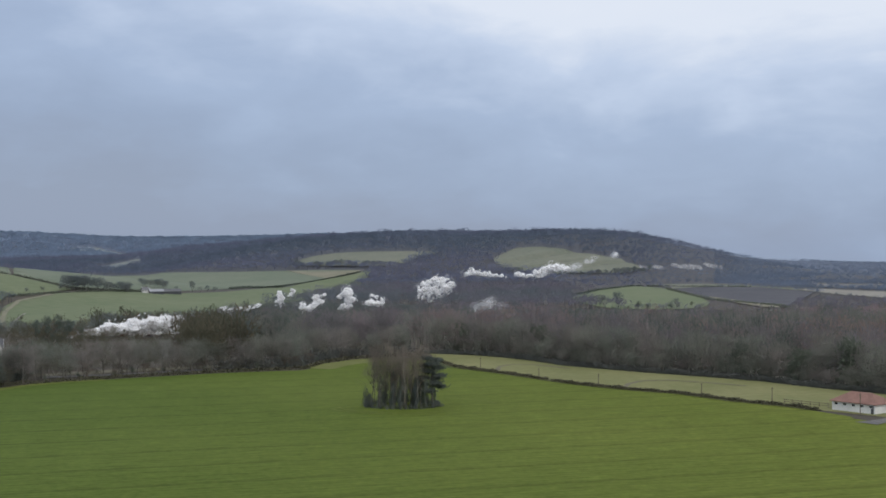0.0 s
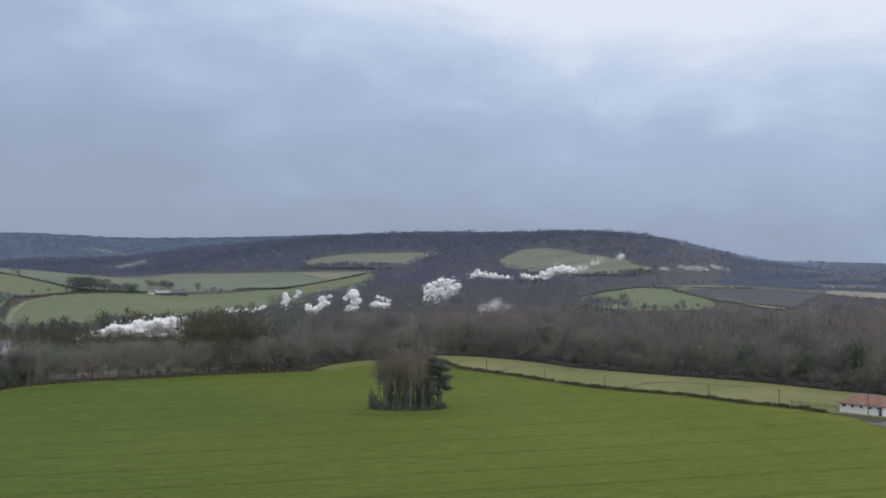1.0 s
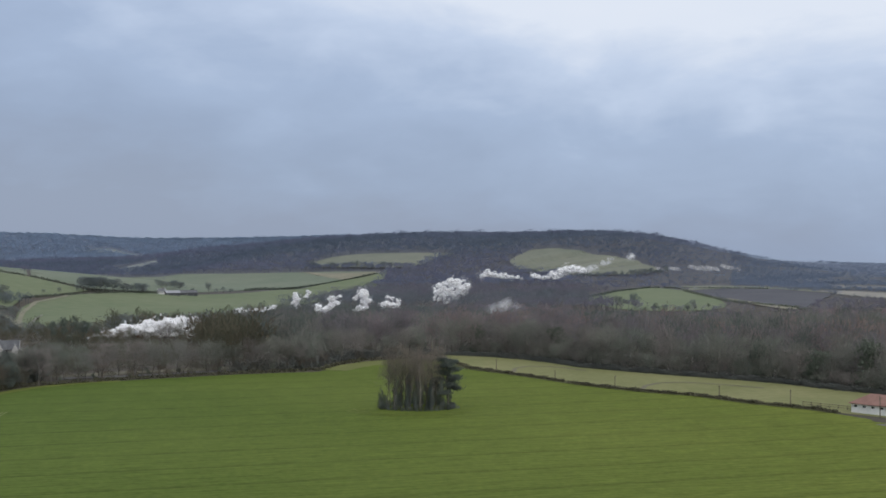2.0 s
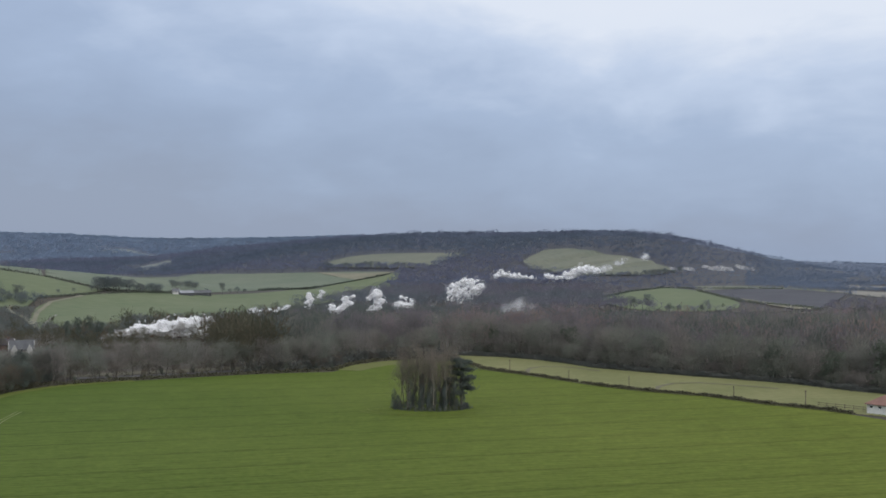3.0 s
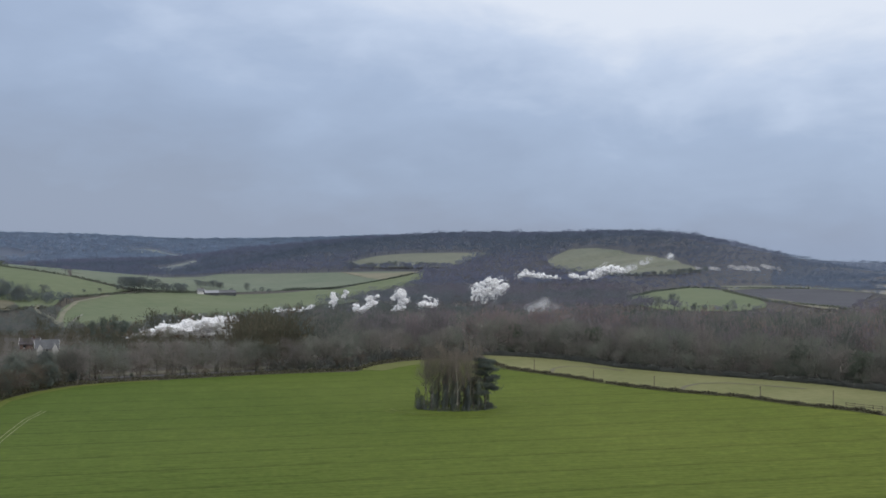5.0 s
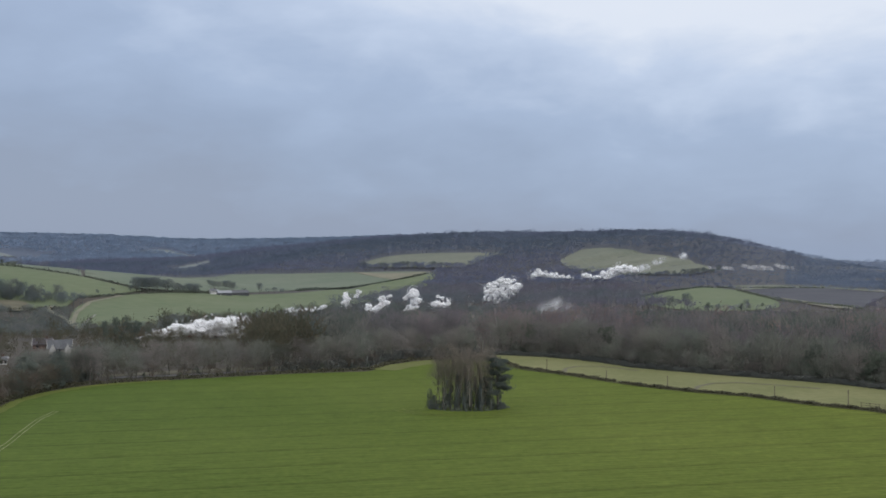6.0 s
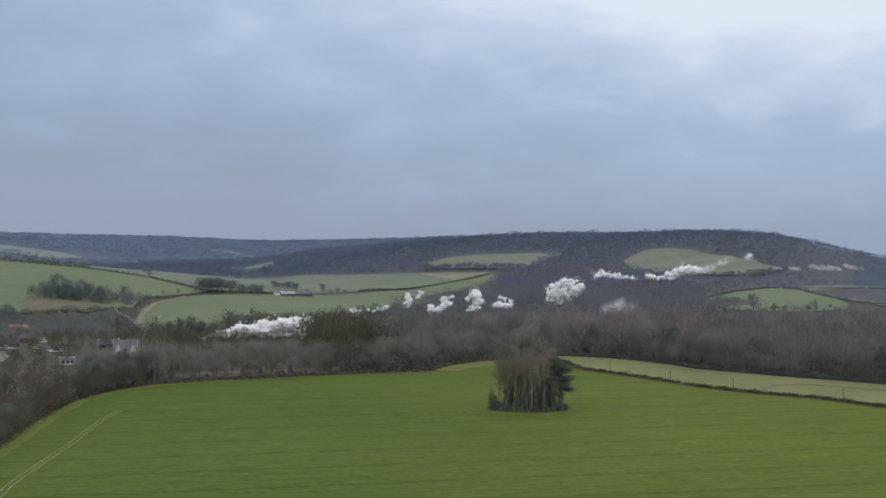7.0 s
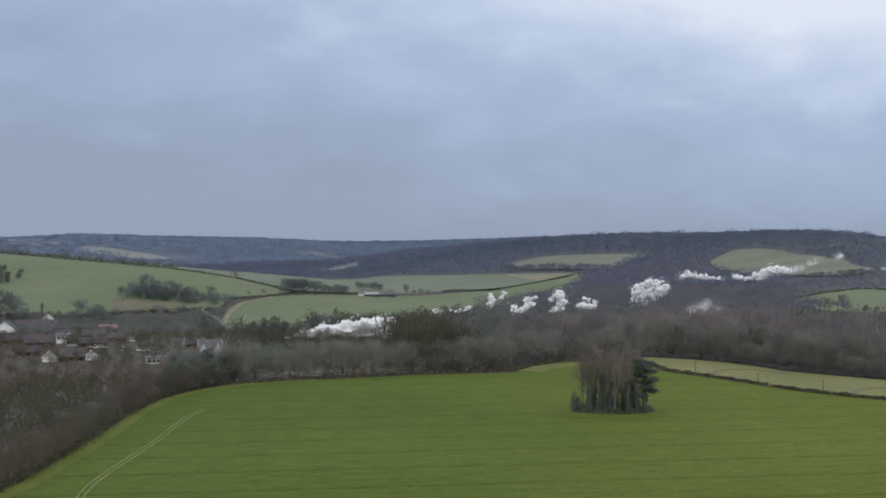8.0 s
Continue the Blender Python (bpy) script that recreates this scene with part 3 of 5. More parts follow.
def ribbon(name, line, wide, mat, label, category, lift=0.12, step=4.0):
    """A narrow strip that follows the land along a line."""
    p = np.array(line, float)
    cut = np.concatenate([[0], np.cumsum(np.hypot(*np.diff(p, axis=0).T))])
    s = np.arange(0, cut[-1], step)
    x, y = np.interp(s, cut, p[:, 0]), np.interp(s, cut, p[:, 1])
    tx, ty = np.gradient(x), np.gradient(y)
    k = np.hypot(tx, ty)
    w = wide / 2 * (0.75 + 0.5 * np.random.rand(len(s)))
    a = np.column_stack([x - ty / k * w, y + tx / k * w])
    b = np.column_stack([x + ty / k * w, y - tx / k * w])
    v = np.concatenate([a, b])
    n = len(s)
    z = height(v[:, 0], v[:, 1]) + lift
    ob = new(name, mesh_of(name, np.column_stack([v, z]), [(i, n + i, n + i + 1, i + 1) for i in range(n - 1)], mat))
    return tagged(ob, label, category, kind="structure")


TRACK = [(-106, 291), (-104.5, 276), (-100.5, 256), (-97.6, 243), (-95.4, 230), (-93.3, 218), (-91.2, 206), (-89.2, 196), (-86.6, 187), (-72, 150), (-52, 110)]
for off in (-0.52, 0.52):
    ribbon("wheel_track", [(x + off, y) for x, y in TRACK], 0.24, M_CHALK, "chalky wheel rut worn through the corn", "track")
ribbon("field_margin", [(x + 1.0, y - 0.6) for x, y in CROP[-9:] + CROP[:3]], 3.6, M_MARGIN, "yellowish grass margin along the wood", "grass margin", 0.10)
ribbon("verge", HEDGE_LINE, 3.4, M_VERGE, "rough olive grass verge along the hedge", "grass verge", 0.16)
ribbon("worn_arc", [(17, 387), (18, 400), (22, 407), (29, 407), (35, 401), (40, 393)], 1.4, M_ROUGH, "faint curved wheel mark worn in the pasture", "track", 0.16, 2.0)
ribbon("worn_arc", [(50, 341), (52, 349), (57, 357), (65, 359), (74, 353), (84, 344)], 1.4, M_ROUGH, "faint curved wheel mark worn in the pasture", "track", 0.16, 2.0)
for radius, lo, hi in ((12.5, 185, 330), (14.5, 200, 300), (19, 20, 75)):
    ribbon("turning_mark", [(-9.5 + radius * 1.25 * math.cos(radians(k)), 300 + radius * math.sin(radians(k))) for k in range(lo, hi, 8)], 0.55, M_MARGIN,
           "pale curved wheel mark round the copse", "track", 0.12, 1.5)
ribbon("field_margin", [(-330, 1050), (-338, 990), (-322, 915), (-298, 840), (-268, 760)], 3.5, M_TANGRASS, "worn tan headland at the corner of the valley field", "grass margin", 1.1)
ribbon("wheel_track", [(-249, 712), (-277, 800), (-294, 864), (-302, 899)], 1.6, M_STUBBLE, "pale worn track at the corner of the valley field", "track", 1.3, 3.0)
ribbon("lane", [(-352, 945), (-345, 918), (-316, 868), (-296, 826), (-262, 745)], 3.2, M_TANGRASS, "pale lane between the trees below the slope", "lane", 1.6)
ribbon("field_margin", [(-40, 394), (-34, 411), (-25, 423), (-8, 419)], 11.0, M_HEADLAND, "yellowish thin growth along the head of the corn", "grass margin", 0.11)
ribbon("lane", [(-118, 366), (-97, 376), (-67, 394), (-46, 402), (-41, 420)], 5.0, M_TARMAC, "narrow pale lane behind the row of trees", "lane", 0.16)
ribbon("verge", [(-122, 372), (-100, 386), (-68, 404), (-50, 412)], 8.0, M_ROUGH, "rough grass verge behind the row of trees", "grass verge", 0.12)
ribbon("lane", [(92, 270), (104, 279), (118, 276), (150, 262)], 5.0, M_TARMAC, "grey lane beside the white building", "lane", 0.16)


# ---- trees ----
def tube(points, radii, sides):
    """A bent, tapering limb as loose triangles."""
    p, out, rings = np.array(points, float), [], []
    for k in range(len(p)):
        d = p[min(k + 1, len(p) - 1)] - p[max(k - 1, 0)]
        d /= np.linalg.norm(d) + 1e-9
        u = np.cross(d, (0.3, 1, 0.2))
        u /= np.linalg.norm(u) + 1e-9
        w = np.cross(d, u)
        a = np.arange(sides) * 2 * np.pi / sides
        rings.append(p[k] + radii[k] * (np.cos(a)[:, None] * u + np.sin(a)[:, None] * w))
    for r, q in zip(rings, rings[1:]):
        for i in range(sides):
            j = (i + 1) % sides
            out += [r[i], r[j], q[j], r[i], q[j], q[i]]
    return np.array(out)


def slivers(rng, base, way, length, width):
    """Thin triangles from base along way."""
    side = np.cross(way, rng.normal(size=base.shape))
    side /= np.linalg.norm(side, axis=1)[:, None] + 1e-9
    tip = base + way * length[:, None]
    side *= width[:, None] / 2
    return np.stack([base - side, base + side, tip], 1).reshape(-1, 3)


def unit(v):
    return v / (np.linalg.norm(v, axis=1)[:, None] + 1e-9)


def bare_tree(seed, tall, wide, limbs, twigs, twig_w, low=0.25, stout=1.0, spray=0.055):
    """A leafless tree, as triangles of its wood and of its twigs."""
    rng = np.random.default_rng(seed)
    lean = rng.normal(size=2) * tall * 0.03
    hts = np.array([0, 0.15, 0.4, 0.65, 0.88]) * tall
    mid = np.column_stack([lean[0] * (hts / tall) ** 2 * 3 + rng.normal(size=5) * 0.008 * tall, lean[1] * (hts / tall) ** 2 * 3 + rng.normal(size=5) * 0.008 * tall, hts])
    mid[0, :2] = 0
    rad = np.array([0.024, 0.018, 0.013, 0.008, 0.002]) * tall * stout
    slim = min(1.0, stout + 0.1)
    wood, ends = [tube(mid, rad, 5)], []
    for k in range(limbs):
        f = low + (0.85 - low) * (k + rng.random()) / limbs
        root = np.array([np.interp(f * tall, hts, mid[:, i]) for i in range(3)])
        a = k * 2.4 + rng.random()
        reach = wide * tall * (1.15 - 0.75 * abs(f - 0.45)) * (0.7 + 0.5 * rng.random())
        tip = root + np.array([np.cos(a) * reach, np.sin(a) * reach, tall * (0.10 + 0.16 * rng.random()) * (1.3 - f)])
        knee = root * 0.5 + tip * 0.5 + np.array([0, 0, -0.02 * tall]) + rng.normal(size=3) * 0.02 * tall
        wood.append(tube([root, knee, tip], np.array([0.009, 0.006, 0.0015]) * tall * (1.2 - f) * slim, 3))
        for u in (0.55, 0.8, 1.0):
            ends.append(root * (1 - u) + tip * u)
    ends += [mid[3], mid[4], mid[4]]
    ends = np.array(ends)
    e = ends[rng.integers(0, len(ends), twigs)]
    out = rng.normal(size=(twigs, 3)) * np.array([1.0, 1.0, 0.9]) * spray * tall
    base = e + out
    way = unit(unit(base - np.array([0, 0, 0.45 * tall])) * 0.9 + np.array([0, 0, 0.45]) + rng.normal(size=(twigs, 3)) * 0.45)
    tw = slivers(rng, base, way, tall * (0.05 + 0.09 * rng.random(twigs)), np.full(twigs, twig_w))
    return np.concatenate(wood), tw


def leafy(seed, tall, wide, lumps, leaves, size, foot=0.1):
    """A crown of small leaf clumps with gaps, as loose triangles."""
    rng = np.random.default_rng(seed)
    c = np.column_stack([rng.normal(size=(lumps, 2)) * wide * tall * 0.45, tall * (foot + (0.92 - foot) * np.sort(rng.random(lumps)) ** 0.9)])
    c[:, :2] *= (1.25 - 0.8 * c[:, 2] / tall)[:, None]
    r = tall * (0.10 + 0.09 * rng.random(lumps))
    k = rng.integers(0, lumps, leaves)
    d = unit(rng.normal(size=(leaves, 3)))
    base = c[k] + d * (r[k] * (0.6 + 0.45 * rng.random(leaves)))[:, None]
    base[:, 2] = np.maximum(base[:, 2], 0.1)
    way = unit(d + rng.normal(size=(leaves, 3)) * 0.9)
    return slivers(rng, base, way, size * (0.7 + 0.8 * rng.random(leaves)), size * (0.5 + 0.5 * rng.random(leaves)))


def make_tree(wood, crown, bark, leaf):
    return tri_mesh("trunk", wood, bark), tri_mesh("crown", crown, leaf)


NEAR = [make_tree(*bare_tree(20 + k, 10, 0.24 + 0.03 * (k % 3), 12, 1250, 0.082, 0.20, 0.6, 0.074), M_BARK, M_TWIG) for k in range(6)]
TALL = [make_tree(*bare_tree(40 + k, 14, 0.085, 13, 430, 0.052, 0.26, 0.40, 0.046), M_PALEBARK if k % 2 else M_BARK, M_COPSE) for k in range(5)]


def ivy_tree(seed, tall, wide, leaves):
    wood, _ = bare_tree(seed, tall, wide * 0.6, 5, 10, 0.1)
    return make_tree(wood, leafy(seed, tall, wide, 11, leaves, 0.075 * tall ** 0.8), M_BARK, M_IVY)


IVY = [ivy_tree(60 + k, 10, 0.24, 1100) for k in range(3)]
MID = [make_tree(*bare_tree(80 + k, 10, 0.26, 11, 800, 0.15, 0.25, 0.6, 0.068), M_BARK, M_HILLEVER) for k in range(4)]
SIDEKIND = [make_tree(*bare_tree(100 + k, 10, 0.28, 11, 1050, 0.092, 0.15, 0.8, 0.075), M_BARK, M_SIDETWIG) for k in range(4)]
DARK = [(kind[0], tri_mesh("crown", leafy(66 + k, 10, 0.22, 12, 1200, 0.45), M_DARKIVY)) for k, kind in enumerate(IVY)]
BUSH = [ivy_tree(70 + k, 4, 0.42, 700) for k in range(2)]


def plant(kind, x, y, scale, label, group, name="tree", category="tree", wide=1.0):
    t = thing(name, on(x, y, random.uniform(0, 360), -0.1), label, category, group)
    t.scale = (scale * wide, scale * wide, scale)
    for n, me in zip(("trunk", "crown"), kind):
        piece(n, me, t)
    return t


def along(line, gap, wander, back=0.0):
    """Places along a line, a gap apart, scattered to its left by up to wander."""
    p = np.array(line, float)
    cut = np.concatenate([[0], np.cumsum(np.hypot(*np.diff(p, axis=0).T))])
    for s in np.arange(gap * 0.3, cut[-1], gap):
        s += random.uniform(-0.3, 0.3) * gap
        x, y = np.interp(s, cut, p[:, 0]), np.interp(s, cut, p[:, 1])
        q = np.interp(s + 1, cut, p[:, 0]) - np.interp(s - 1, cut, p[:, 0]), np.interp(s + 1, cut, p[:, 1]) - np.interp(s - 1, cut, p[:, 1])
        k = math.hypot(*q) or 1
        d = back + random.uniform(0, wander)
        yield x - q[1] / k * d, y + q[0] / k * d


# the row of trees along the far edge of the corn
EDGE = [(-135, 340), (-118, 348), (-97, 365), (-67, 383), (-44, 393), (-40, 412), (-33, 428), (-8, 444)]
for x, y in along(EDGE, 3.2, 9, 3):
    plant(random.choice(NEAR), x, y, random.uniform(0.8, 1.12), "bare olive-brown winter tree in the row by the corn", "trees along the corn", wide=random.uniform(1.0, 1.3))
for x, y in along(EDGE, 4.2, 9, 2.5):
    plant(random.choice(SIDEKIND), x, y, random.uniform(0.22, 0.5), "low twiggy bush under the row of trees", "low bushes along the corn", "bush", "bush", wide=1.5)
for x, y in along(EDGE, 9, 10, 2):
    plant(random.choice(BUSH), x, y, random.uniform(0.4, 0.8), "low dark bush under the row of trees", "bushes along the corn", "bush", "bush")
# the bushy wood beside the corn
SIDE = [(-96, 120), (-100, 165), (-101, 182), (-103, 199), (-106, 213), (-110, 233), (-116, 258), (-122, 286), (-126, 311), (-125, 332), (-121, 346)]
for x, y in along(SIDE, 2.8, 3.0, -0.5):
    r = random.random()
    plant(random.choice(IVY) if r < 0.2 else random.choice(SIDEKIND), x, y, random.uniform(0.42, 0.75),
          "dense ivy-clad tree in the wood beside the corn" if r < 0.2 else "twiggy bare tree in the wood beside the corn", "trees of the side wood", wide=1.4)
# the front of the wood beyond the pasture
FRONT = [(-6, 455), (4, 451), (14, 445), (24, 435), (33, 422), (41, 406), (64, 383), (79, 371), (93, 358), (104, 341), (115, 329), (127, 314)][::-1]
for x, y in along(FRONT, 3.8, 6, -7):
    r = random.random()
    plant(random.choice(IVY) if r < 0.14 else random.choice(NEAR), x, y, random.uniform(0.95, 1.4),
          "dark ivy-clad tree at the edge of the wood" if r < 0.14 else "bare grey-brown tree at the edge of the wood", "trees at the edge of the wood", wide=random.uniform(1.0, 1.3))

for x, y in along(FRONT, 3.4, 3, -2.5):
    plant(random.choice(NEAR), x, y, random.uniform(0.4, 0.7), "low twiggy bare shrub at the foot of the wood", "shrubs at the foot of the wood", "shrub", "shrub", wide=1.5)

BRAMBLE = tri_mesh("crown", leafy(77, 4, 0.42, 11, 700, 0.24), M_DARKIVY)
# the copse that stands alone in the corn
COPSE = (-9.9, 301.0)
for k in range(24):
    a, r = k * 2.4, 7.8 * math.sqrt((k + 0.5) / 24)
    x, y = COPSE[0] + r * math.cos(a) * 0.95 - 0.9, COPSE[1] + r * math.sin(a) * 0.75
    plant(TALL[k % 5], x, y, random.uniform(0.86, 1.12), "tall slender bare tree of the copse in the corn", "trees of the copse", wide=random.uniform(0.9, 1.2))
for k in range(26):
    a, r = k * 2.4 + 1, 7.4 * math.sqrt((k + 0.5) / 26)
    plant(DARK[k % 3], COPSE[0] + r * math.cos(a) + 1.4, COPSE[1] + r * math.sin(a) * 0.7 - 0.8, random.uniform(0.36, 0.86), "ivy-covered stem among the trees of the copse",
          "ivy stems of the copse", "ivy_stem", "ivy", wide=random.uniform(0.36, 0.55))
for k in range(44):
    a = k * 0.1428
    plant((BUSH[k % 2][0], BRAMBLE), COPSE[0] + 8.7 * math.cos(a), COPSE[1] + 6.6 * math.sin(a), random.uniform(0.28, 0.46), "low dark bramble round the foot of the copse",
          "brambles of the copse", "bramble", "bramble", wide=1.35)
plant(DARK[2], COPSE[0] - 7.6, COPSE[1] - 3.2, 0.40, "dark round evergreen at the edge of the copse", "", "evergreen_bush", "bush", wide=0.8)
plant(DARK[1], COPSE[0] - 8.7, COPSE[1] - 2.5, 0.53, "dark upright evergreen at the edge of the copse", "", "evergreen_bush", "bush", wide=0.5)


def pine():
    """A pine with flat dark tiers and bare stem between."""
    rng = np.random.default_rng(5)
    wood, tri = [tube([(0, 0, 0), (0.2, 0, 6), (0.5, 0, 12.5)], [0.3, 0.2, 0.06], 6)], []
    for k in range(15):
        z, a = 3.5 + 9.3 * k / 15, k * 2.3 - 0.5
        reach = (4.2 - 0.16 * k) * (0.75 + 0.4 * rng.random())
        tip = np.array([0.3 + math.cos(a) * reach, math.sin(a) * reach, z + 0.5])
        wood.append(tube([(0.2, 0, z - 0.3), tip], [0.09, 0.02], 3))
        n = 420
        c = tip * 0.75 + np.array([0.1, 0, z * 0.25])
        base = c + rng.normal(size=(n, 3)) * np.array([0.85, 0.85, 0.26])
        tri.append(slivers(rng, base, unit(rng.normal(size=(n, 3)) + np.array([0, 0, 0.5])), np.full(n, 0.6), np.full(n, 0.22)))
    return make_tree(np.concatenate(wood), np.concatenate(tri), M_BARK, M_PINE)


plant(pine(), COPSE[0] + 7.4, COPSE[1] - 0.5, 0.93, "dark pine with flat tiers of needles beside the copse", "", "pine", "tree")


# ---- woods that stand further off, too many trees to count ----
def template(seed, n, wide, leaf, deep=0.36):
    """A small bare tree 1 m high, as loose triangles: a lobed body of twigs under a fringe of fine ones."""
    rng = np.random.default_rng(seed)
    lobes = np.column_stack([rng.normal(size=(6, 2)) * wide * 0.5, 0.93 - deep + rng.uniform(-0.35, 0.22, 6) * deep])
    k, d = rng.integers(0, 6, n), unit(rng.normal(size=(n, 3)))
    base = lobes[k] + d * (rng.random(n) ** 0.3)[:, None] * np.array([wide * 0.6, wide * 0.6, deep * 0.75])
    base[:, 2] = np.minimum(base[:, 2], 1.0)
    way = unit(np.cross(d, rng.normal(size=(n, 3))) + d * 0.5 + np.array([0, 0, 0.3]))
    side = unit(np.cross(way, rng.normal(size=(n, 3)))) * leaf * 0.6
    tw = np.stack([base - side, base + side, base + way * leaf * 1.6], 1).reshape(-1, 3)
    m = n // 4
    k, d = rng.integers(0, 6, m), unit(rng.normal(size=(m, 3)) + np.array([0, 0, 0.7]))
    root = lobes[k] + d * np.array([wide * 0.5, wide * 0.5, deep * 0.7])
    fringe = slivers(rng, root, unit(d + rng.normal(size=(m, 3)) * 0.5), leaf * (1.2 + 1.2 * rng.random(m)), np.full(m, leaf * 0.4))
    return np.concatenate([tw, fringe, tube([(0, 0, 0), (0, 0, 0.6)], [0.018, 0.010], 3)])


def twiggy(seed, n):
    """A bare tree 1 m high with its limbs, as loose triangles."""
    return np.concatenate(bare_tree(seed, 1.0, 0.25, 7, n, 0.016, 0.25, 0.45, 0.075))


def hue_patch(xy, seed, size, drift=0.22, swing=0.17):
    """From 0 to 1, tree by tree: stands of one kind, with strays."""
    rng = np.random.default_rng(seed)
    v = np.full(len(xy), 0.5)
    for k in range(4):
        a, ph = rng.random() * 6.283, rng.random() * 6.283
        v = v + swing * np.sin((xy[:, 0] * np.cos(a) + xy[:, 1] * np.sin(a)) / (size * (0.5 + 0.35 * k)) + ph)
    return np.clip(v + rng.normal(size=len(xy)) * drift, 0, 1)


def wood(name, xy, tall, mat, seed, n, leaf, label, kinds=None, wide=0.27, deep=0.36, tint=None):
    """One mesh of many trees of a kind, each turned, sized and tinted by chance."""
    rng = np.random.default_rng(seed)
    kinds = kinds or [template(seed * 7 + k, n, wide + 0.04 * k, leaf, deep) for k in range(4)]
    tint = hue_patch(xy, seed, 60) if tint is None else tint
    pick, out, hue, ways = rng.integers(0, 4, len(xy)), [], [], []
    z = height(xy[:, 0], xy[:, 1])
    for k, t in enumerate(kinds):
        s = pick == k
        if not s.any():
            continue
        a, h = rng.random(s.sum()) * 6.283, tall[s]
        c, q = np.cos(a)[:, None], np.sin(a)[:, None]
        w = (h * (0.85 + 0.4 * rng.random(s.sum())))[:, None]
        x = (t[:, 0] * c - t[:, 1] * q) * w + xy[s, 0:1]
        y = (t[:, 0] * q + t[:, 1] * c) * w + xy[s, 1:2]
        out.append(np.stack([x, y, t[:, 2] * h[:, None] + z[s, None] - 0.2], -1).reshape(-1, 3))
        hue.append(np.repeat(tint[s], len(t) // 3))
        o = outward(t)
        ways.append(np.stack([o[:, 0] * c - o[:, 1] * q, o[:, 0] * q + o[:, 1] * c, np.broadcast_to(o[:, 2], (s.sum(), len(o)))], -1).reshape(-1, 3))
    me = tri_mesh(name, np.concatenate(out), mat, np.concatenate(ways))
    me.attributes.new("tint", "FLOAT", "FACE").data.foreach_set("value", np.concatenate(hue).astype(np.float32))
    return tagged(new(name, me), label, "woodland", kind="stuff")


RAIL = [(-420, 470), (-300, 545), (-200, 595), (-141, 618), (-110, 690), (-80, 800), (-30, 980), (20, 1250), (90, 1540), (200, 1690), (330, 1720)]


def line_distance(line, x, y):
    best = np.full(np.shape(x), 1e9)
    for (x0, y0), (x1, y1) in zip(line, line[1:]):
        dx, dy = x1 - x0, y1 - y0
        u = np.clip(((x - x0) * dx + (y - y0) * dy) / (dx * dx + dy * dy), 0, 1)
        best = np.minimum(best, np.hypot(x - x0 - u * dx, y - y0 - u * dy))
    return best


def scatter(seed, near, far, left, right, gap):
    """Jittered places within a sector of the land, clear of the fields."""
    rng = np.random.default_rng(seed)
    gx, gy = np.meshgrid(np.arange(-far, far, gap), np.arange(0, far, gap))
    x, y = gx.ravel() + rng.uniform(-0.5, 0.5, gx.size) * gap, gy.ravel() + rng.uniform(-0.5, 0.5, gx.size) * gap
    d, a = np.hypot(x, y), np.degrees(np.arctan2(x, y))
    keep = (d > near) & (d < far) & (a > left) & (a < right)
    x, y = x[keep], y[keep]
    keep = np.ones(len(x), bool)
    for edge in CLEAR:
        keep &= ~inside(edge, x, y)
    keep &= (line_distance(RAIL, x, y) > 5) & (line_distance(HEDGE_LINE, x, y) > 14)
    return np.column_stack([x[keep], y[keep]])


VILLAGE = [(-480, 620), (-470, 380), (-230, 400), (-185, 420), (-170, 470), (-190, 560), (-250, 680), (-400, 740)]
rng = np.random.default_rng(11)
p = np.concatenate([scatter(1, 120, 480, -38, 25, 6.6), scatter(9, 480, 1010, -34, 23, 8.9)])
d, a = np.hypot(*p.T), np.degrees(np.arctan2(p[:, 0], p[:, 1]))
edge_gap = np.minimum(line_distance(EDGE, *p.T), np.minimum(line_distance(SIDE, *p.T), line_distance(FRONT, *p.T)))
behind = (line_distance(FRONT, *p.T) > 6) & (line_distance(EDGE, *p.T) > 10) & (line_distance(SIDE, *p.T) > 4)
p_ok = behind & ~inside(np.array(CROP, float), *p.T) & ~((p[:, 0] > 92) & (p[:, 1] < 318))
p, d, a = p[p_ok], d[p_ok], a[p_ok]
tall = np.where(d < 640, rng.uniform(9.5, 17, len(p)), rng.uniform(6.0, 11.0, len(p)))
gap = (a > -14.8) & (a < -11.7) & (d > 520) & (d < 640)
low = (a < -11.7) & (d < 640)
tall = np.where(low, rng.uniform(4, 7.0, len(p)), tall)
beyond = (d >= 640) & (d < 770) & (a > -16.0) & (a < -8)
tall = np.where(beyond, rng.uniform(10.5, 14, len(p)), tall)
tall = np.where(gap, rng.uniform(2.0, 3.6, len(p)), tall)
corner = (d >= 660) & (a < -15.6)
tall = np.where(corner, rng.uniform(3.5, 8.0, len(p)), tall)
homes = (d >= 440) & (d < 660) & (a < -20.5)
tall = np.where(homes, rng.uniform(3.0, 6.0, len(p)), tall)
sidewood = (a < -17) & (d < 440)
tall = np.where(sidewood, np.clip(37 - 0.089 * d, 4.2, 7.5) * rng.uniform(0.8, 1.1, len(p)), tall)
by_church = (a > -21.5) & (a < -19.2) & (d > 385) & (d < 478)
tall = np.where(by_church, np.minimum(tall, np.maximum(1.5, 36.5 - 0.0773 * d)), tall)
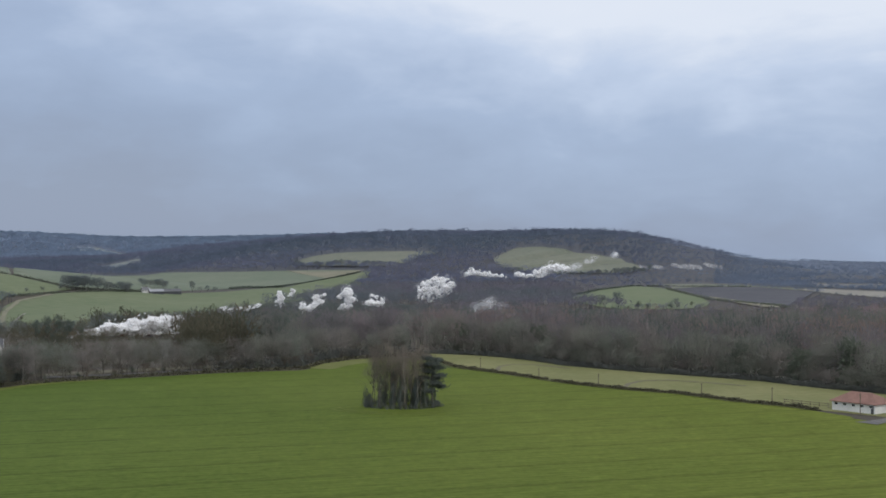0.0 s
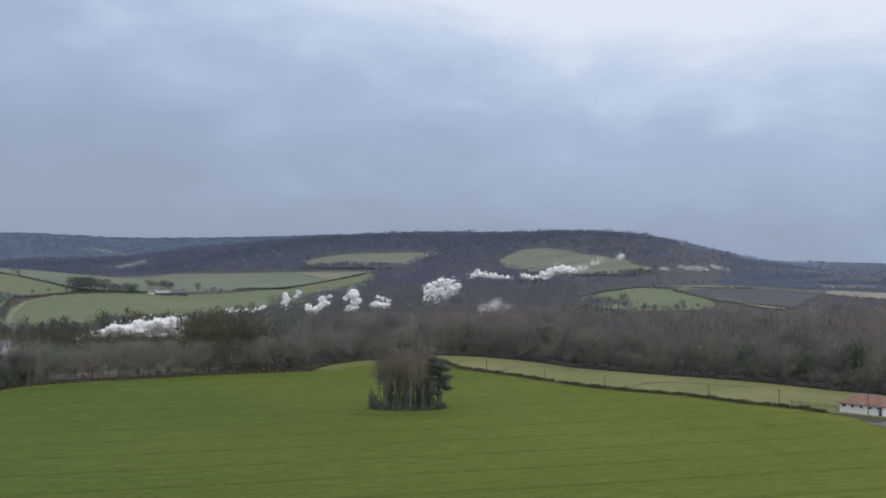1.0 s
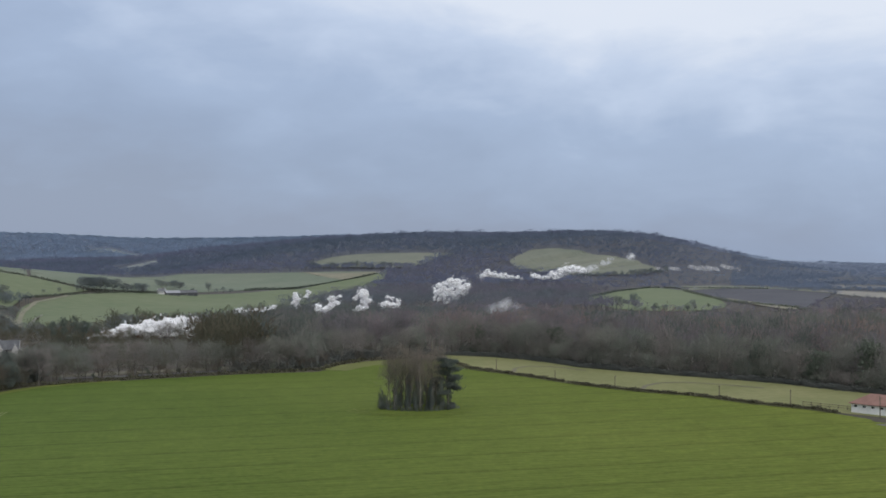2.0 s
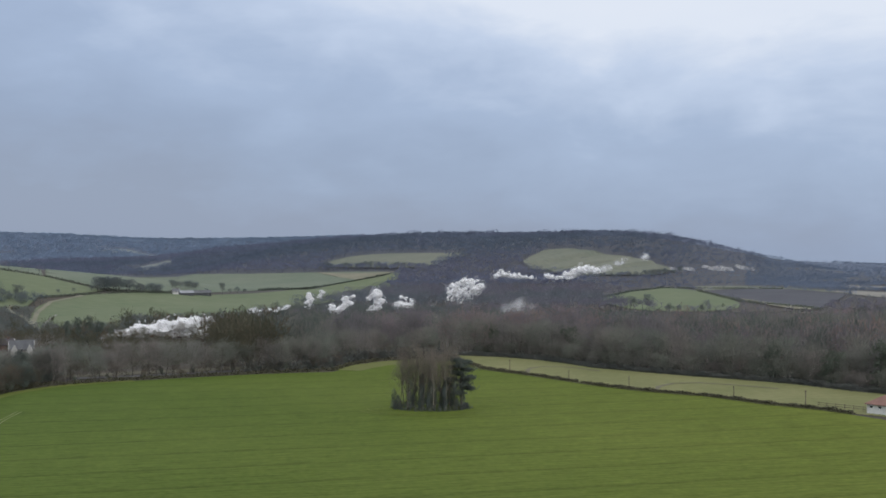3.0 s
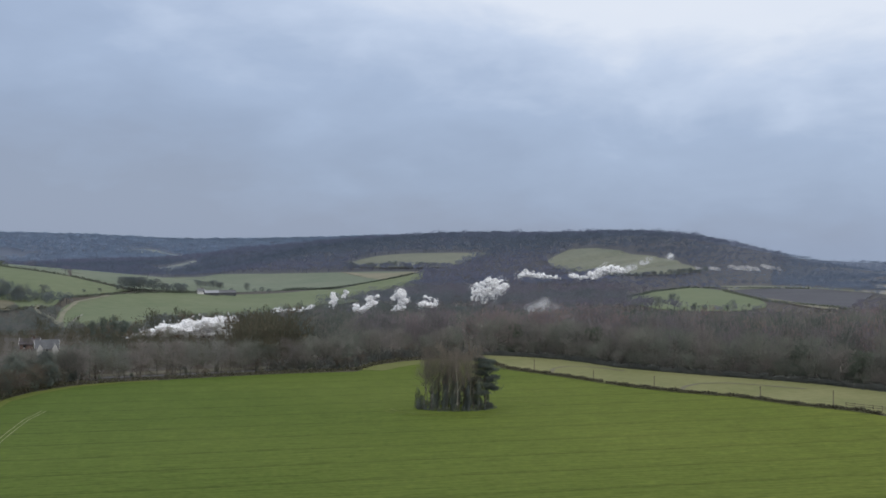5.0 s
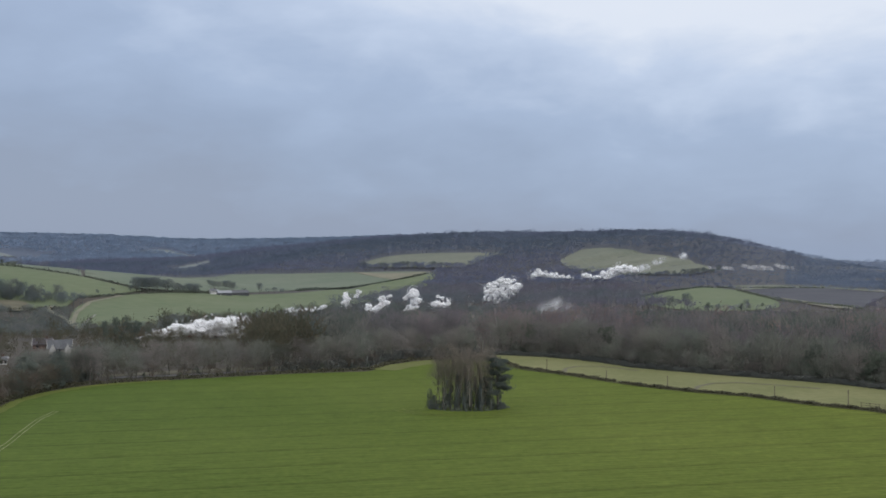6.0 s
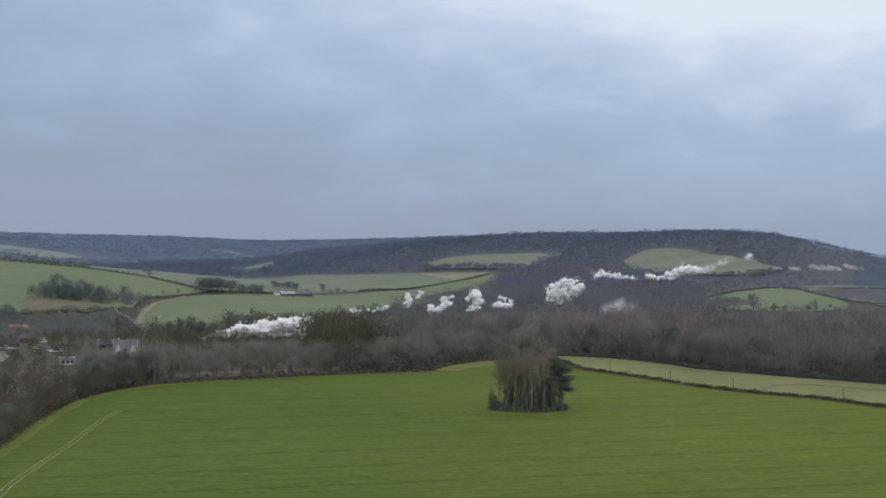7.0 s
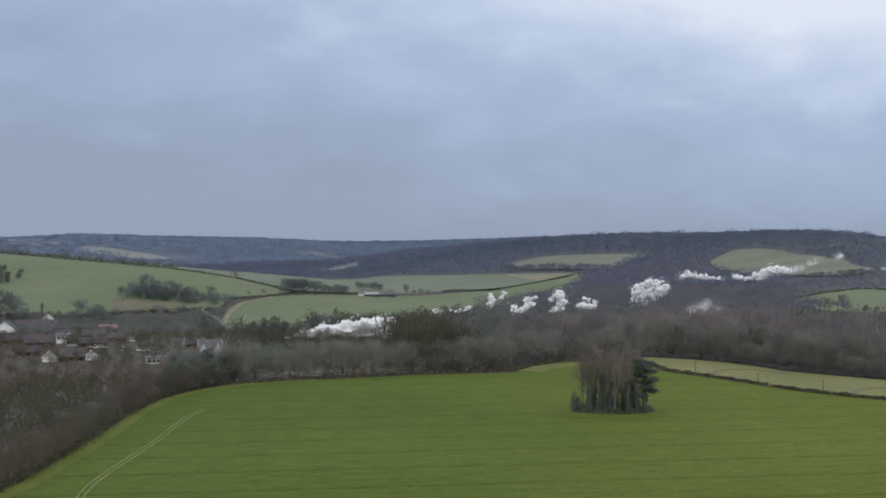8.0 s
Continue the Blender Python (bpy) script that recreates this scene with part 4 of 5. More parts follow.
# heights capped below the camera's sight line to the green field and the plough
scrub = (a > 5.5) & (a < 15.8) & (d > 700)
tall = np.where(scrub, np.minimum(tall, np.maximum(1.6, 38 - 0.0470 * d - height(*p.T))), tall)
thin = inside(np.array(VILLAGE, float), *p.T) & (rng.random(len(p)) < 0.12)
p, d, a, tall = p[~thin], d[~thin], a[~thin], tall[~thin]
def beyond_crest(xy, crest, past):
    """Which places lie further off than a ridge's crest line, by more than past."""
    c = np.array(crest, float)
    order = np.argsort(c[:, 0])
    return xy[:, 1] > np.interp(xy[:, 0], c[order, 0], c[order, 1]) + past


tint = hue_patch(p, 12, 24, 0.10, 0.25)
# russet and purple stands to the east, olive and ivy to the west
tint = np.clip(tint + 0.0016 * p[:, 0] - np.where(a < -5, 0.12, 0.06), 0.12, 1)
green = rng.random(len(p)) < np.where((a > -13) & (a < -5) & (d < 640), 0.34, np.where((d > 640) & (d < 770) & (a < -8), 0.30, 0.13))
tint = np.where(green, rng.uniform(0, 0.08, len(p)), tint)
tall = np.where(green, tall * 1.06, tall)
near_wood = d < 480
fringe = near_wood & (a > -9)
wood("woodland_fringe", p[fringe], tall[fringe], M_VALLEY, 39, 0, 0, "grey-brown bare trees behind the edge of the wood", [twiggy(94 + k, 280) for k in range(4)], tint=tint[fringe])
thick = near_wood & ~fringe
wood("thicket", p[thick], tall[thick], M_THICKET, 38, 0, 0, "twiggy olive-brown bare trees of the wood beside the corn", [np.concatenate(bare_tree(90 + k, 1.0, 0.28, 7, 220, 0.024, 0.2, 0.4, 0.085)) for k in range(4)], tint=tint[thick])
village = ~near_wood & (d < 660) & (a < -11.7)
wood("village_trees", p[village], tall[village], M_THICKET, 41, 0, 0, "brown bare garden trees and thicket about the village", [np.concatenate(bare_tree(110 + k, 1.0, 0.28, 6, 140, 0.034, 0.25, 0.4, 0.085)) for k in range(4)], tint=tint[village])
corner = ~near_wood & ~village & (a < -14.5)
wood("corner_thicket", p[corner], tall[corner], M_VALLEY, 46, 90, 0.046, "brown bare thicket between the village and the slope", wide=0.36, deep=0.34, tint=tint[corner])
west = ~near_wood & ~village & ~corner & (a < -8)
wood("valley_thicket", p[west], tall[west], M_VALLEY, 42, 120, 0.042, "olive-brown bare winter trees below the valley field", wide=0.34, deep=0.34, tint=tint[west])
rest = ~near_wood & ~village & ~west
behind = rest & (d > 640)
rest &= ~behind
wood("valley_woodland", p[behind], tall[behind], M_MIDVALLEY, 43, 96, 0.048, "haze-tinted purplish and russet bare winter woodland deep in the valley", wide=0.46, deep=0.34, tint=tint[behind])
wood("valley_woodland", p[rest], tall[rest], M_VALLEY, 33, 130, 0.042, "brown, purplish and russet bare winter woodland in the valley", wide=0.42, deep=0.32, tint=tint[rest])

p = scatter(2, 1010, 2850, -34, 22.0, 12.0)
p = p[(np.degrees(np.arctan2(p[:, 0], p[:, 1])) < 17) | (np.hypot(*p.T) < 1460)]
p = p[~((np.degrees(np.arctan2(p[:, 0], p[:, 1])) > 11.5) & (np.hypot(*p.T) > 1900) & (height(*p.T) < 0))]
p = p[~(beyond_crest(p, HILL, 170) & (p[:, 0] > -560) & (p[:, 0] < 180))]
z, a = height(*p.T), np.degrees(np.arctan2(p[:, 0], p[:, 1]))
flat = (p[:, 0] > 150) & (z < 12) & (p[:, 1] < 2100)
h = np.where(flat, rng.uniform(4, 8, len(p)), rng.uniform(8.5, 13.5, len(p)))
east = (a > 12) & (np.hypot(*p.T) < 1460)
h = np.where(east, np.where((a > 15.8) & (np.hypot(*p.T) < 1250), rng.uniform(5, 8.5, len(p)), rng.uniform(2.5, 4.5, len(p))), h)
# heights cut by bearing so that the eastern flank's skyline fits the camera's view
h = np.where(np.hypot(*p.T) >= 1460, h * (1 - 0.48 * smooth(8.0, 13.0, a)), h)
# taller standards break the line of the crest
h = np.where(rng.random(len(p)) < 0.05, h * 1.35, h)
tint = hue_patch(p, 14, 120, 0.16)
near_hill = np.hypot(*p.T) < 1560
wood("foothill_woodland", p[near_hill], h[near_hill], M_FOOTWOOD, 40, 48, 0.062, "haze-tinted purplish-brown bare winter wood at the foot of the hill", wide=0.42, deep=0.26, tint=tint[near_hill])
up = ~near_hill
rim = scatter(6, 1460, 2350, 12.3, 22, 7.5)
rim = rim[(height(*rim.T) > -9) | (np.hypot(*rim.T) < 1900)]
wood("flank_scrub", rim, rng.uniform(3, 6.5, len(rim)), M_PLAINWOOD, 47, 12, 0.15, "haze-tinted scrub on the eastern flank of the hill", wide=0.6, deep=0.28, tint=hue_patch(rim, 17, 60, 0.15) * 0.5)
flank = up & (a > 13.0)
up &= ~flank
wood("flank_woodland", p[flank], h[flank], M_PLAINWOOD, 44, 30, 0.092, "haze-tinted low wood on the eastern flank of the hill", wide=0.52, deep=0.24, tint=np.clip(tint[flank] * 0.5, 0, 1))
wood("hill_woodland", p[up], h[up], M_HILLWOOD, 34, 34, 0.090, "haze-tinted bare winter wood over the long hill", wide=0.52, deep=0.24, tint=tint[up])
p = scatter(3, 2850, 4700, -34, 8, 23)
p = p[~beyond_crest(p, FAR, 60)]
# the clearings and lighter plantations of the far slopes
p = p[np.sin(p[:, 0] / 130 + p[:, 1] / 210) + np.sin(p[:, 0] / 310 - p[:, 1] / 170 + 1) > -1.55]
wood("far_woodland", p, rng.uniform(10, 15, len(p)), M_FARWOOD, 36, 28, 0.18, "haze-blue woods on the far ridge", wide=0.85, deep=0.18, tint=hue_patch(p, 15, 260, 0.10))
p = scatter(4, 1450, 4850, 11.5, 24, 24)
p = p[(np.degrees(np.arctan2(p[:, 0], p[:, 1])) > 17.0) | (np.hypot(*p.T) > 1900)]
p = p[(np.sin(p[:, 1] / 83) + np.sin(p[:, 0] / 190 + p[:, 1] / 300) > -1.2) & (height(*p.T) < 0)]
# hue turns paler with distance, which paints the haze over the plain
haze_tint = smooth(1500, 3600, np.hypot(*p.T))
wood("plain_woodland", p, rng.uniform(3.5, 8.5, len(p)), M_PLAINWOOD, 37, 14, 0.20, "haze-blue hedgerow trees over the distant plain", wide=0.6, deep=0.2, tint=np.clip(haze_tint + rng.normal(size=len(p)) * 0.12, 0, 1))


# ---- hedges and posts ----
def hedge(name, line, tall, wide, label, mat=M_HEDGE, gappy=0.0, size=0.35, dense=30):
    rng = np.random.default_rng(len(line) * 7 + int(abs(line[0][0])))
    q = np.array(line, float)
    cut = np.concatenate([[0], np.cumsum(np.hypot(*np.diff(q, axis=0).T))])
    n = int(cut[-1] * dense)
    s = rng.random(n) * cut[-1]
    s = s[np.sin(s * 0.31) + np.sin(s * 0.117 + 2) > gappy * 3 - 2.0]
    n = len(s)
    x, y = np.interp(s, cut, q[:, 0]) + rng.normal(size=n) * wide * 0.3, np.interp(s, cut, q[:, 1]) + rng.normal(size=n) * wide * 0.3
    top = tall * (0.7 + 0.3 * np.sin(s * 0.9) * np.sin(s * 0.23))
    base = np.column_stack([x, y, height(x, y) + rng.random(n) * top])
    v = slivers(rng, base, unit(rng.normal(size=(n, 3)) + np.array([0, 0, 0.8])), np.full(n, size * 1.6), np.full(n, size))
    face = unit(rng.normal(size=(n, 3)) * 0.35 + np.array([0.0, -0.3, 0.9]))
    return tagged(new(name, tri_mesh(name, v, mat, face)), label, "hedge")


hedge("hedge", HEDGE_LINE, 0.9, 1.6, "low clipped dark hedge between corn and pasture", gappy=0.04, size=0.28, dense=90)
hedge("hedge", EDGE, 1.3, 2.0, "rough dark hedge bank along the far edge of the corn", dense=26)
hedge("hedge", [(-880, 1217), (-682, 1223), (-569, 1189), (-467, 1164)], 6.0, 7, "dark hedge with small trees along the top of the hillside field", M_IVY, 0.0, 1.6, 6)
hedge("hedge", [(-467, 1164), (-392, 1136), (-326, 1101), (-290, 1145), (-262, 1180)], 2.2, 3, "thin dark field hedge on the slope", M_IVY, 0.1, 1.0, 6)
hedge("hedge", [(-355, 1011), (-330, 1060), (-300, 1120), (-262, 1172)], 2.5, 3, "thin dark field hedge below the slope", M_IVY, 0.1, 1.0, 6)
hedge("hedge", [(-226, 1325), (-205, 1640), (-135, 1780), (-110, 1812)], 2.4, 4, "dark hedge between the two valley fields", M_IVY, 0.2, 1.2, 5)
hedge("hedge", [(141, 1345), (187, 1496), (245, 1606), (346, 1600), (390, 1580)], 2.2, 4, "thin hedge round the fields beyond the wood", M_IVY, 0.2, 1.2, 5)
hedge("hedge", [(-700, 798), (-493, 828), (-416, 842), (-369, 905), (-343, 941)], 2.4, 5, "rough brown thicket along the foot of the hillside field", M_HEDGE, 0.0, 0.9, 12)
hedge("hedge", [(275, 1527), (267, 1240), (298, 1068)], 2.2, 4, "thin hedge between green field and ploughed field", M_IVY, 0.2, 1.2, 5)


hedge("undergrowth", [(x - 1.2, y - 1.2) for x, y in FRONT], 1.9, 2.6, "dark tangled undergrowth along the foot of the wood", M_UNDER, 0.0, 0.26, 130)
hedge("undergrowth", [(x - 4, y + 5) for x, y in EDGE[3:]], 4.5, 5.0, "tangled undergrowth behind the row of trees", M_UNDER, 0.0, 0.5, 40)
hedge("undergrowth", [(x + 5, y + 6) for x, y in FRONT], 6.0, 5.0, "tangled understorey within the edge of the wood", M_UNDER, 0.0, 0.34, 80)
hedge("undergrowth", SIDE, 2.0, 3.0, "dark tangled undergrowth along the side wood", M_HEDGE, 0.0, 0.22, 90)


def pole():
    bm = bmesh.new()
    bmesh.ops.create_cone(bm, cap_ends=True, segments=8, radius1=0.13, radius2=0.09, depth=3.2, matrix=Matrix.Translation((0, 0, 1.6)))
    return bm


post = thing("fence_pole", on(12, 398, 0), "weathered timber pole standing in the hedge line", "pole", "poles along the hedge")
part("shaft", pole(), M_TIMBER, post)
cap = bmesh.new()
box(cap, -0.35, 0.35, -0.05, 0.05, 2.85, 2.97)
part("crossbar", cap, M_TIMBER, post)
for x, y, s in ((28, 363, 1.0), (43, 344, 1.1), (67, 322, 1.0), (81, 306, 1.25), (95, 283, 1.6)):
    copy_thing(post, on(x, y, 40)).scale = (1, 1, s)


def fence(x0, y0, x1, y1, bays):
    """Post and rail fence."""
    turn, run = math.degrees(math.atan2(y1 - y0, x1 - x0)), math.hypot(x1 - x0, y1 - y0)
    f = thing("fence", on(x0, y0, turn), "low timber post and rail fence by the white building", "fence")
    bm = bmesh.new()
    box(bm, -0.06, 0.06, -0.06, 0.06, -0.1, 1.2)
    first = part("post", bm, M_TIMBER, f)
    for k in range(1, bays + 1):
        o = piece("post", first.data, f)
        o.location = (run * k / bays, 0, 0)
    for z in (0.5, 1.0):
        bm = bmesh.new()
        box(bm, 0, run, 0.06, 0.10, z - 0.06, z + 0.06)
        part("rail", bm, M_TIMBER, f)


fence(84, 306, 97, 292, 8)
fence(103, 276, 122, 268, 9)


# ---- buildings ----
def house(m, long, deep, eaves, rise, walls, roof, label, category="house", group="", name="house", hip=0.0, wins=3, chimney=True, win=(0.9, 1.0), over=0.35, both=True, barge=M_WHITE):
    """A house: its ridge runs along x, its front looks towards -y."""
    h = thing(name, m, label, category, group)
    a, b, t = long / 2, deep / 2, 0.3
    bm = bmesh.new()
    # walls with their gables
    r = rise * (1 - 0 if not hip else 0)
    prof = [(-b, -0.6), (b, -0.6), (b, eaves), (0, eaves + r * 0.98), (-b, eaves)] if r else [(-b, -0.6), (b, -0.6), (b, eaves), (-b, eaves)]
    l = [bm.verts.new((-a, y, z)) for y, z in prof]
    k = [bm.verts.new((a, y, z)) for y, z in prof]
    bm.faces.new(l), bm.faces.new(k[::-1])
    for i in range(len(prof)):
        j = (i + 1) % len(prof)
        bm.faces.new((l[j], l[i], k[i], k[j]))
    bmesh.ops.recalc_face_normals(bm, faces=bm.faces)
    part("wall", bm, walls, h)
    # roof slab with thickness
    bm = bmesh.new()
    drop = over * rise / b
    def slab(z):
        e = [bm.verts.new(c) for c in ((-a - over, -b - over, eaves - drop + z), (a + over, -b - over, eaves - drop + z), (a + over, b + over, eaves - drop + z), (-a - over, b + over, eaves - drop + z))]
        g = [bm.verts.new((-a - over + hip, 0, eaves + rise + z)), bm.verts.new((a + over - hip, 0, eaves + rise + z))]
        return e, g
    (e, g), (e2, g2) = slab(0.22), slab(0.03)
    bm.faces.new((e[0], e[1], g[1], g[0])), bm.faces.new((e[2], e[3], g[0], g[1]))
    bm.faces.new((e2[1], e2[0], g2[0], g2[1])), bm.faces.new((e2[3], e2[2], g2[1], g2[0]))
    if hip:
        bm.faces.new((e[1], e[2], g[1])), bm.faces.new((e[3], e[0], g[0]))
        bm.faces.new((e2[2], e2[1], g2[1])), bm.faces.new((e2[0], e2[3], g2[0]))
        rim = [0, 1, 2, 3]
        for i in rim:
            j = (i + 1) % 4
            bm.faces.new((e2[i], e2[j], e[j], e[i]))
    else:
        for u, u2 in (((e[0], g[0]), (e2[0], g2[0])), ((g[0], e[3]), (g2[0], e2[3])), ((e[1], g[1]), (e2[1], g2[1])), ((g[1], e[2]), (g2[1], e2[2])), ((e[0], e[1]), (e2[0], e2[1])), ((e[2], e[3]), (e2[2], e2[3]))):
            bm.faces.new((u[0], u[1], u2[1], u2[0]))
    bmesh.ops.recalc_face_normals(bm, faces=bm.faces)
    part("roof", bm, roof, h)
    if not hip:
        # white bargeboards along the verges
        for end in (-1, 1):
            for side in (-1, 1):
                bm = bmesh.new()
                x0, x1 = sorted((end * (a + over), end * (a + over + 0.08)))
                e0, e1 = (side * (b + over), eaves - drop), (0, eaves + rise)
                v = [bm.verts.new((x, y, z + dz)) for x in (x0, x1) for (y, z), dz in ((e0, -0.15), (e1, -0.15), (e1, 0.25), (e0, 0.25))]
                for f in ((0, 1, 2, 3), (7, 6, 5, 4), (0, 4, 5, 1), (1, 5, 6, 2), (2, 6, 7, 3), (3, 7, 4, 0)):
                    bm.faces.new([v[i] for i in f])
                bmesh.ops.recalc_face_normals(bm, faces=bm.faces)
                part("bargeboard", bm, barge, h)
    rows = [eaves * 0.3 + 0.2, eaves - 1.3] if eaves > 4.4 else [eaves - win[1] - 0.45]
    sides = (-1, 1) if both else (-1,)
    for side in sides:
        for z in rows:
            for i in range(wins):
                x = -a + long * (i + 0.5) / wins
                bm = bmesh.new()
                box(bm, x - win[0] / 2, x + win[0] / 2, side * b - 0.04, side * b + 0.04, z, z + win[1])
                w = part("window", bm, M_GLASS, h)
                bm = bmesh.new()
                box(bm, x - win[0] / 2 - 0.1, x + win[0] / 2 + 0.1, side * (b + 0.06) - 0.06, side * (b + 0.06) + 0.06, z - 0.1, z)
                part("sill", bm, M_WHITE, w)
    if chimney:
        bm = bmesh.new()
        box(bm, a * 0.45 - 0.35, a * 0.45 + 0.35, -0.35, 0.35, eaves + rise * 0.6, eaves + rise + 1.0)
        part("chimney", bm, M_BRICK, h)
    return h


# the long white building at the corner of the field
front = math.degrees(math.atan2(283 - 293, 100 - 92))
white = house(pose(98.2, 291.4, 0.0, 0, 0, front), 11.4, 7.0, 2.35, 1.9, M_WHITE, M_REDTILE, "long low white building with a red tiled roof",
              "outbuilding", name="outbuilding", hip=3.4, wins=5, chimney=False, win=(0.75, 0.45), over=0.45)
bm = bmesh.new()
box(bm, 4.6, 5.3, -3.56, -3.5, 0, 1.9)
part("door", bm, M_DARKSHED, white, "dark plank door")
house(pose(109.5, 289.0, 0.0, 0, 0, front + 90), 9.0, 7.0, 2.6, 2.4, M_BRICK, M_BROWNTILE, "brick house with a dark tiled roof behind the white building", "house", wins=2)

# the farm in the valley
house(pose(-266, 1152, ground_z(-266, 1152), 0, 0, 25), 13, 8, 2.8, 2.0, M_DARKSHED, M_SHEET, "long farm shed with a grey sheet roof", "farm shed", "farm buildings", "farm_shed", wins=3, chimney=False, barge=M_DARKSHED)
house(pose(-257, 1168, ground_z(-257, 1168), 0, 0, 25), 20, 10, 2.8, 2.2, M_DARKSHED, M_SLATE, "dark clad barn with a grey roof", "barn", "farm buildings", "barn", wins=3, chimney=False, barge=M_DARKSHED)
house(pose(-276, 1152, ground_z(-276, 1152), 0, 0, 25), 6, 6, 3.2, 2.0, M_WHITE, M_SLATE, "white farmhouse with a slate roof", "house", "farm buildings", "farmhouse", wins=3)

house(pose(-183, 484, ground_z(-183, 484), 0, 0, 14), 7.0, 5.0, 2.0, 2.0, M_BRICK, M_BROWNTILE, "brick house with a brown tiled roof beside the church", "house", name="house", wins=2)
# the church by the trees
ch = house(pose(-163, 448, ground_z(-163, 448), 0, 0, 20), 8.0, 5.0, 2.6, 2.8, M_STONE, M_SLATE, "stone church with steep slate roofs and pale gables", "church", name="church", wins=3, chimney=False, win=(0.5, 1.4))
for x in (-2.4, 2.8):
    bm = bmesh.new()
    v = [bm.verts.new(c) for c in ((x - 1.1, -5.2, -0.5), (x + 1.1, -5.2, -0.5), (x + 1.1, -5.2, 2.2), (x, -5.2, 4.2), (x - 1.1, -5.2, 2.2))]
    q = [bm.verts.new(c) for c in ((x - 1.1, -2.5, -0.5), (x + 1.1, -2.5, -0.5), (x + 1.1, -2.5, 2.2), (x, -2.5, 4.2), (x - 1.1, -2.5, 2.2))]
    bm.faces.new(v), bm.faces.new(q[::-1])
    for i in range(5):
        bm.faces.new((v[(i + 1) % 5], v[i], q[i], q[(i + 1) % 5]))
    bmesh.ops.recalc_face_normals(bm, faces=bm.faces)
    part("gable", bm, M_PALESTONE, ch, "pale stone gable")

# the village: x, y, turn, length, depth, eaves, rise, wall, roof
LOWER_ROW = [(-336, 611, 112, 12, 10, 4.4, 4.2, 0, 0), (-268, 500, 24, 16, 7, 2.2, 3.0, 2, 0), (-250, 484, 30, 12, 7, 2.2, 2.8, 2, 0), (-208, 413, 105, 7, 5, 1.8, 2.2, 0, 0),
    (-202, 416, 30, 8, 6, 1.7, 2.4, 2, 0), (-197, 421, 112, 5, 4, 1.6, 1.8, 0, 0), (-228, 433, 34, 9, 6, 1.8, 2.0, 2, 0)]
MIDDLE_ROW = [(-391, 748, 20, 26, 9, 2.6, 3.6, 2, 0), (-372, 720, 28, 20, 9, 2.4, 3.0, 2, 0), (-361, 728, 20, 7, 5, 2.8, 0.8, 0, 1), (-332, 692, 24, 6, 6, 3.0, 1.2, 0, 0),
    (-319, 696, 30, 10, 7, 3.4, 2.2, 2, 2), (-276, 575, 20, 22, 8, 2.2, 2.6, 2, 0), (-259, 522, 26, 5.5, 5, 3.6, 0.7, 0, 1), (-242, 496, 30, 4, 5, 2.6, 1.2, 0, 0)]
UPPER_ROW = [(-431, 806, 24, 24, 9, 3.4, 3.0, 1, 0), (-415, 810, 108, 8, 6, 3.4, 2.4, 0, 0), (-448, 790, 24, 14, 9, 4.2, 3.4, 2, 0), (-228, 487, 30, 11, 6, 1.9, 2.2, 2, 0),
    (-300, 612, 22, 18, 8, 2.4, 2.8, 2, 0), (-246, 540, 24, 14, 7, 2.0, 2.4, 2, 0), (-169, 409, 40, 4.5, 3, 1.9, 0.6, 0, 1)]
WALLS = (M_WHITE, M_STONE, M_BRICK)
ROOFS = (M_BROWNTILE, M_SLATE, M_REDTILE)
WORDS = ("white-rendered", "stone", "red-brick")
TILES = ("dark brown tiled", "grey slate", "red tiled")
for x, y, turn, long, deep, eaves, rise, w, r in LOWER_ROW + MIDDLE_ROW + UPPER_ROW:
    house(on(x, y, turn), long, deep, eaves, rise, WALLS[w], ROOFS[r], f"{WORDS[w]} village house with a {TILES[r]} roof", "house", "village houses", wins=3, win=(1.1, 1.1), barge=M_WHITE if w == 0 else M_BROWNTILE)


def car(m, paint, label):
    """A small parked car: body, glasshouse and four wheels."""
    c = thing("car", m, label, "car", "parked cars")
    bm = bmesh.new()
    v = box(bm, -2.1, 2.1, -0.85, 0.85, 0.3, 0.85)
    bmesh.ops.bevel(bm, geom=bm.edges[:], offset=0.15, segments=2, affect="EDGES")
    body = part("body", bm, paint, c)
    bm = bmesh.new()
    for q in box(bm, -1.3, 1.1, -0.75, 0.75, 0.85, 1.42):
        if q.co.z > 1:
            q.co.x, q.co.y = q.co.x * 0.72, q.co.y * 0.85
    part("glasshouse", bm, M_GLASS, c)
    bm = bmesh.new()
    box(bm, -0.95, 0.8, -0.64, 0.64, 1.42, 1.48)
    part("roof", bm, paint, c)
    for x in (-1.3, 1.3):
        for y in (-0.82, 0.82):
            bm = bmesh.new()
            bmesh.ops.create_cone(bm, cap_ends=True, segments=12, radius1=0.32, radius2=0.32, depth=0.2, matrix=Matrix.Translation((x, y, 0.32)) @ Matrix.Rotation(radians(90), 4, "X"))
            part("wheel", bm, M_DARKSHED, c)


for x, y, turn in [(-223, 478, 0), (-219, 476, 40), (-235, 541, 80), (-198, 463, 120), (-203, 461, 160), (-194, 459, 200)]:
    car(on(x, y, turn), M_WHITE, "small white car parked in the village")

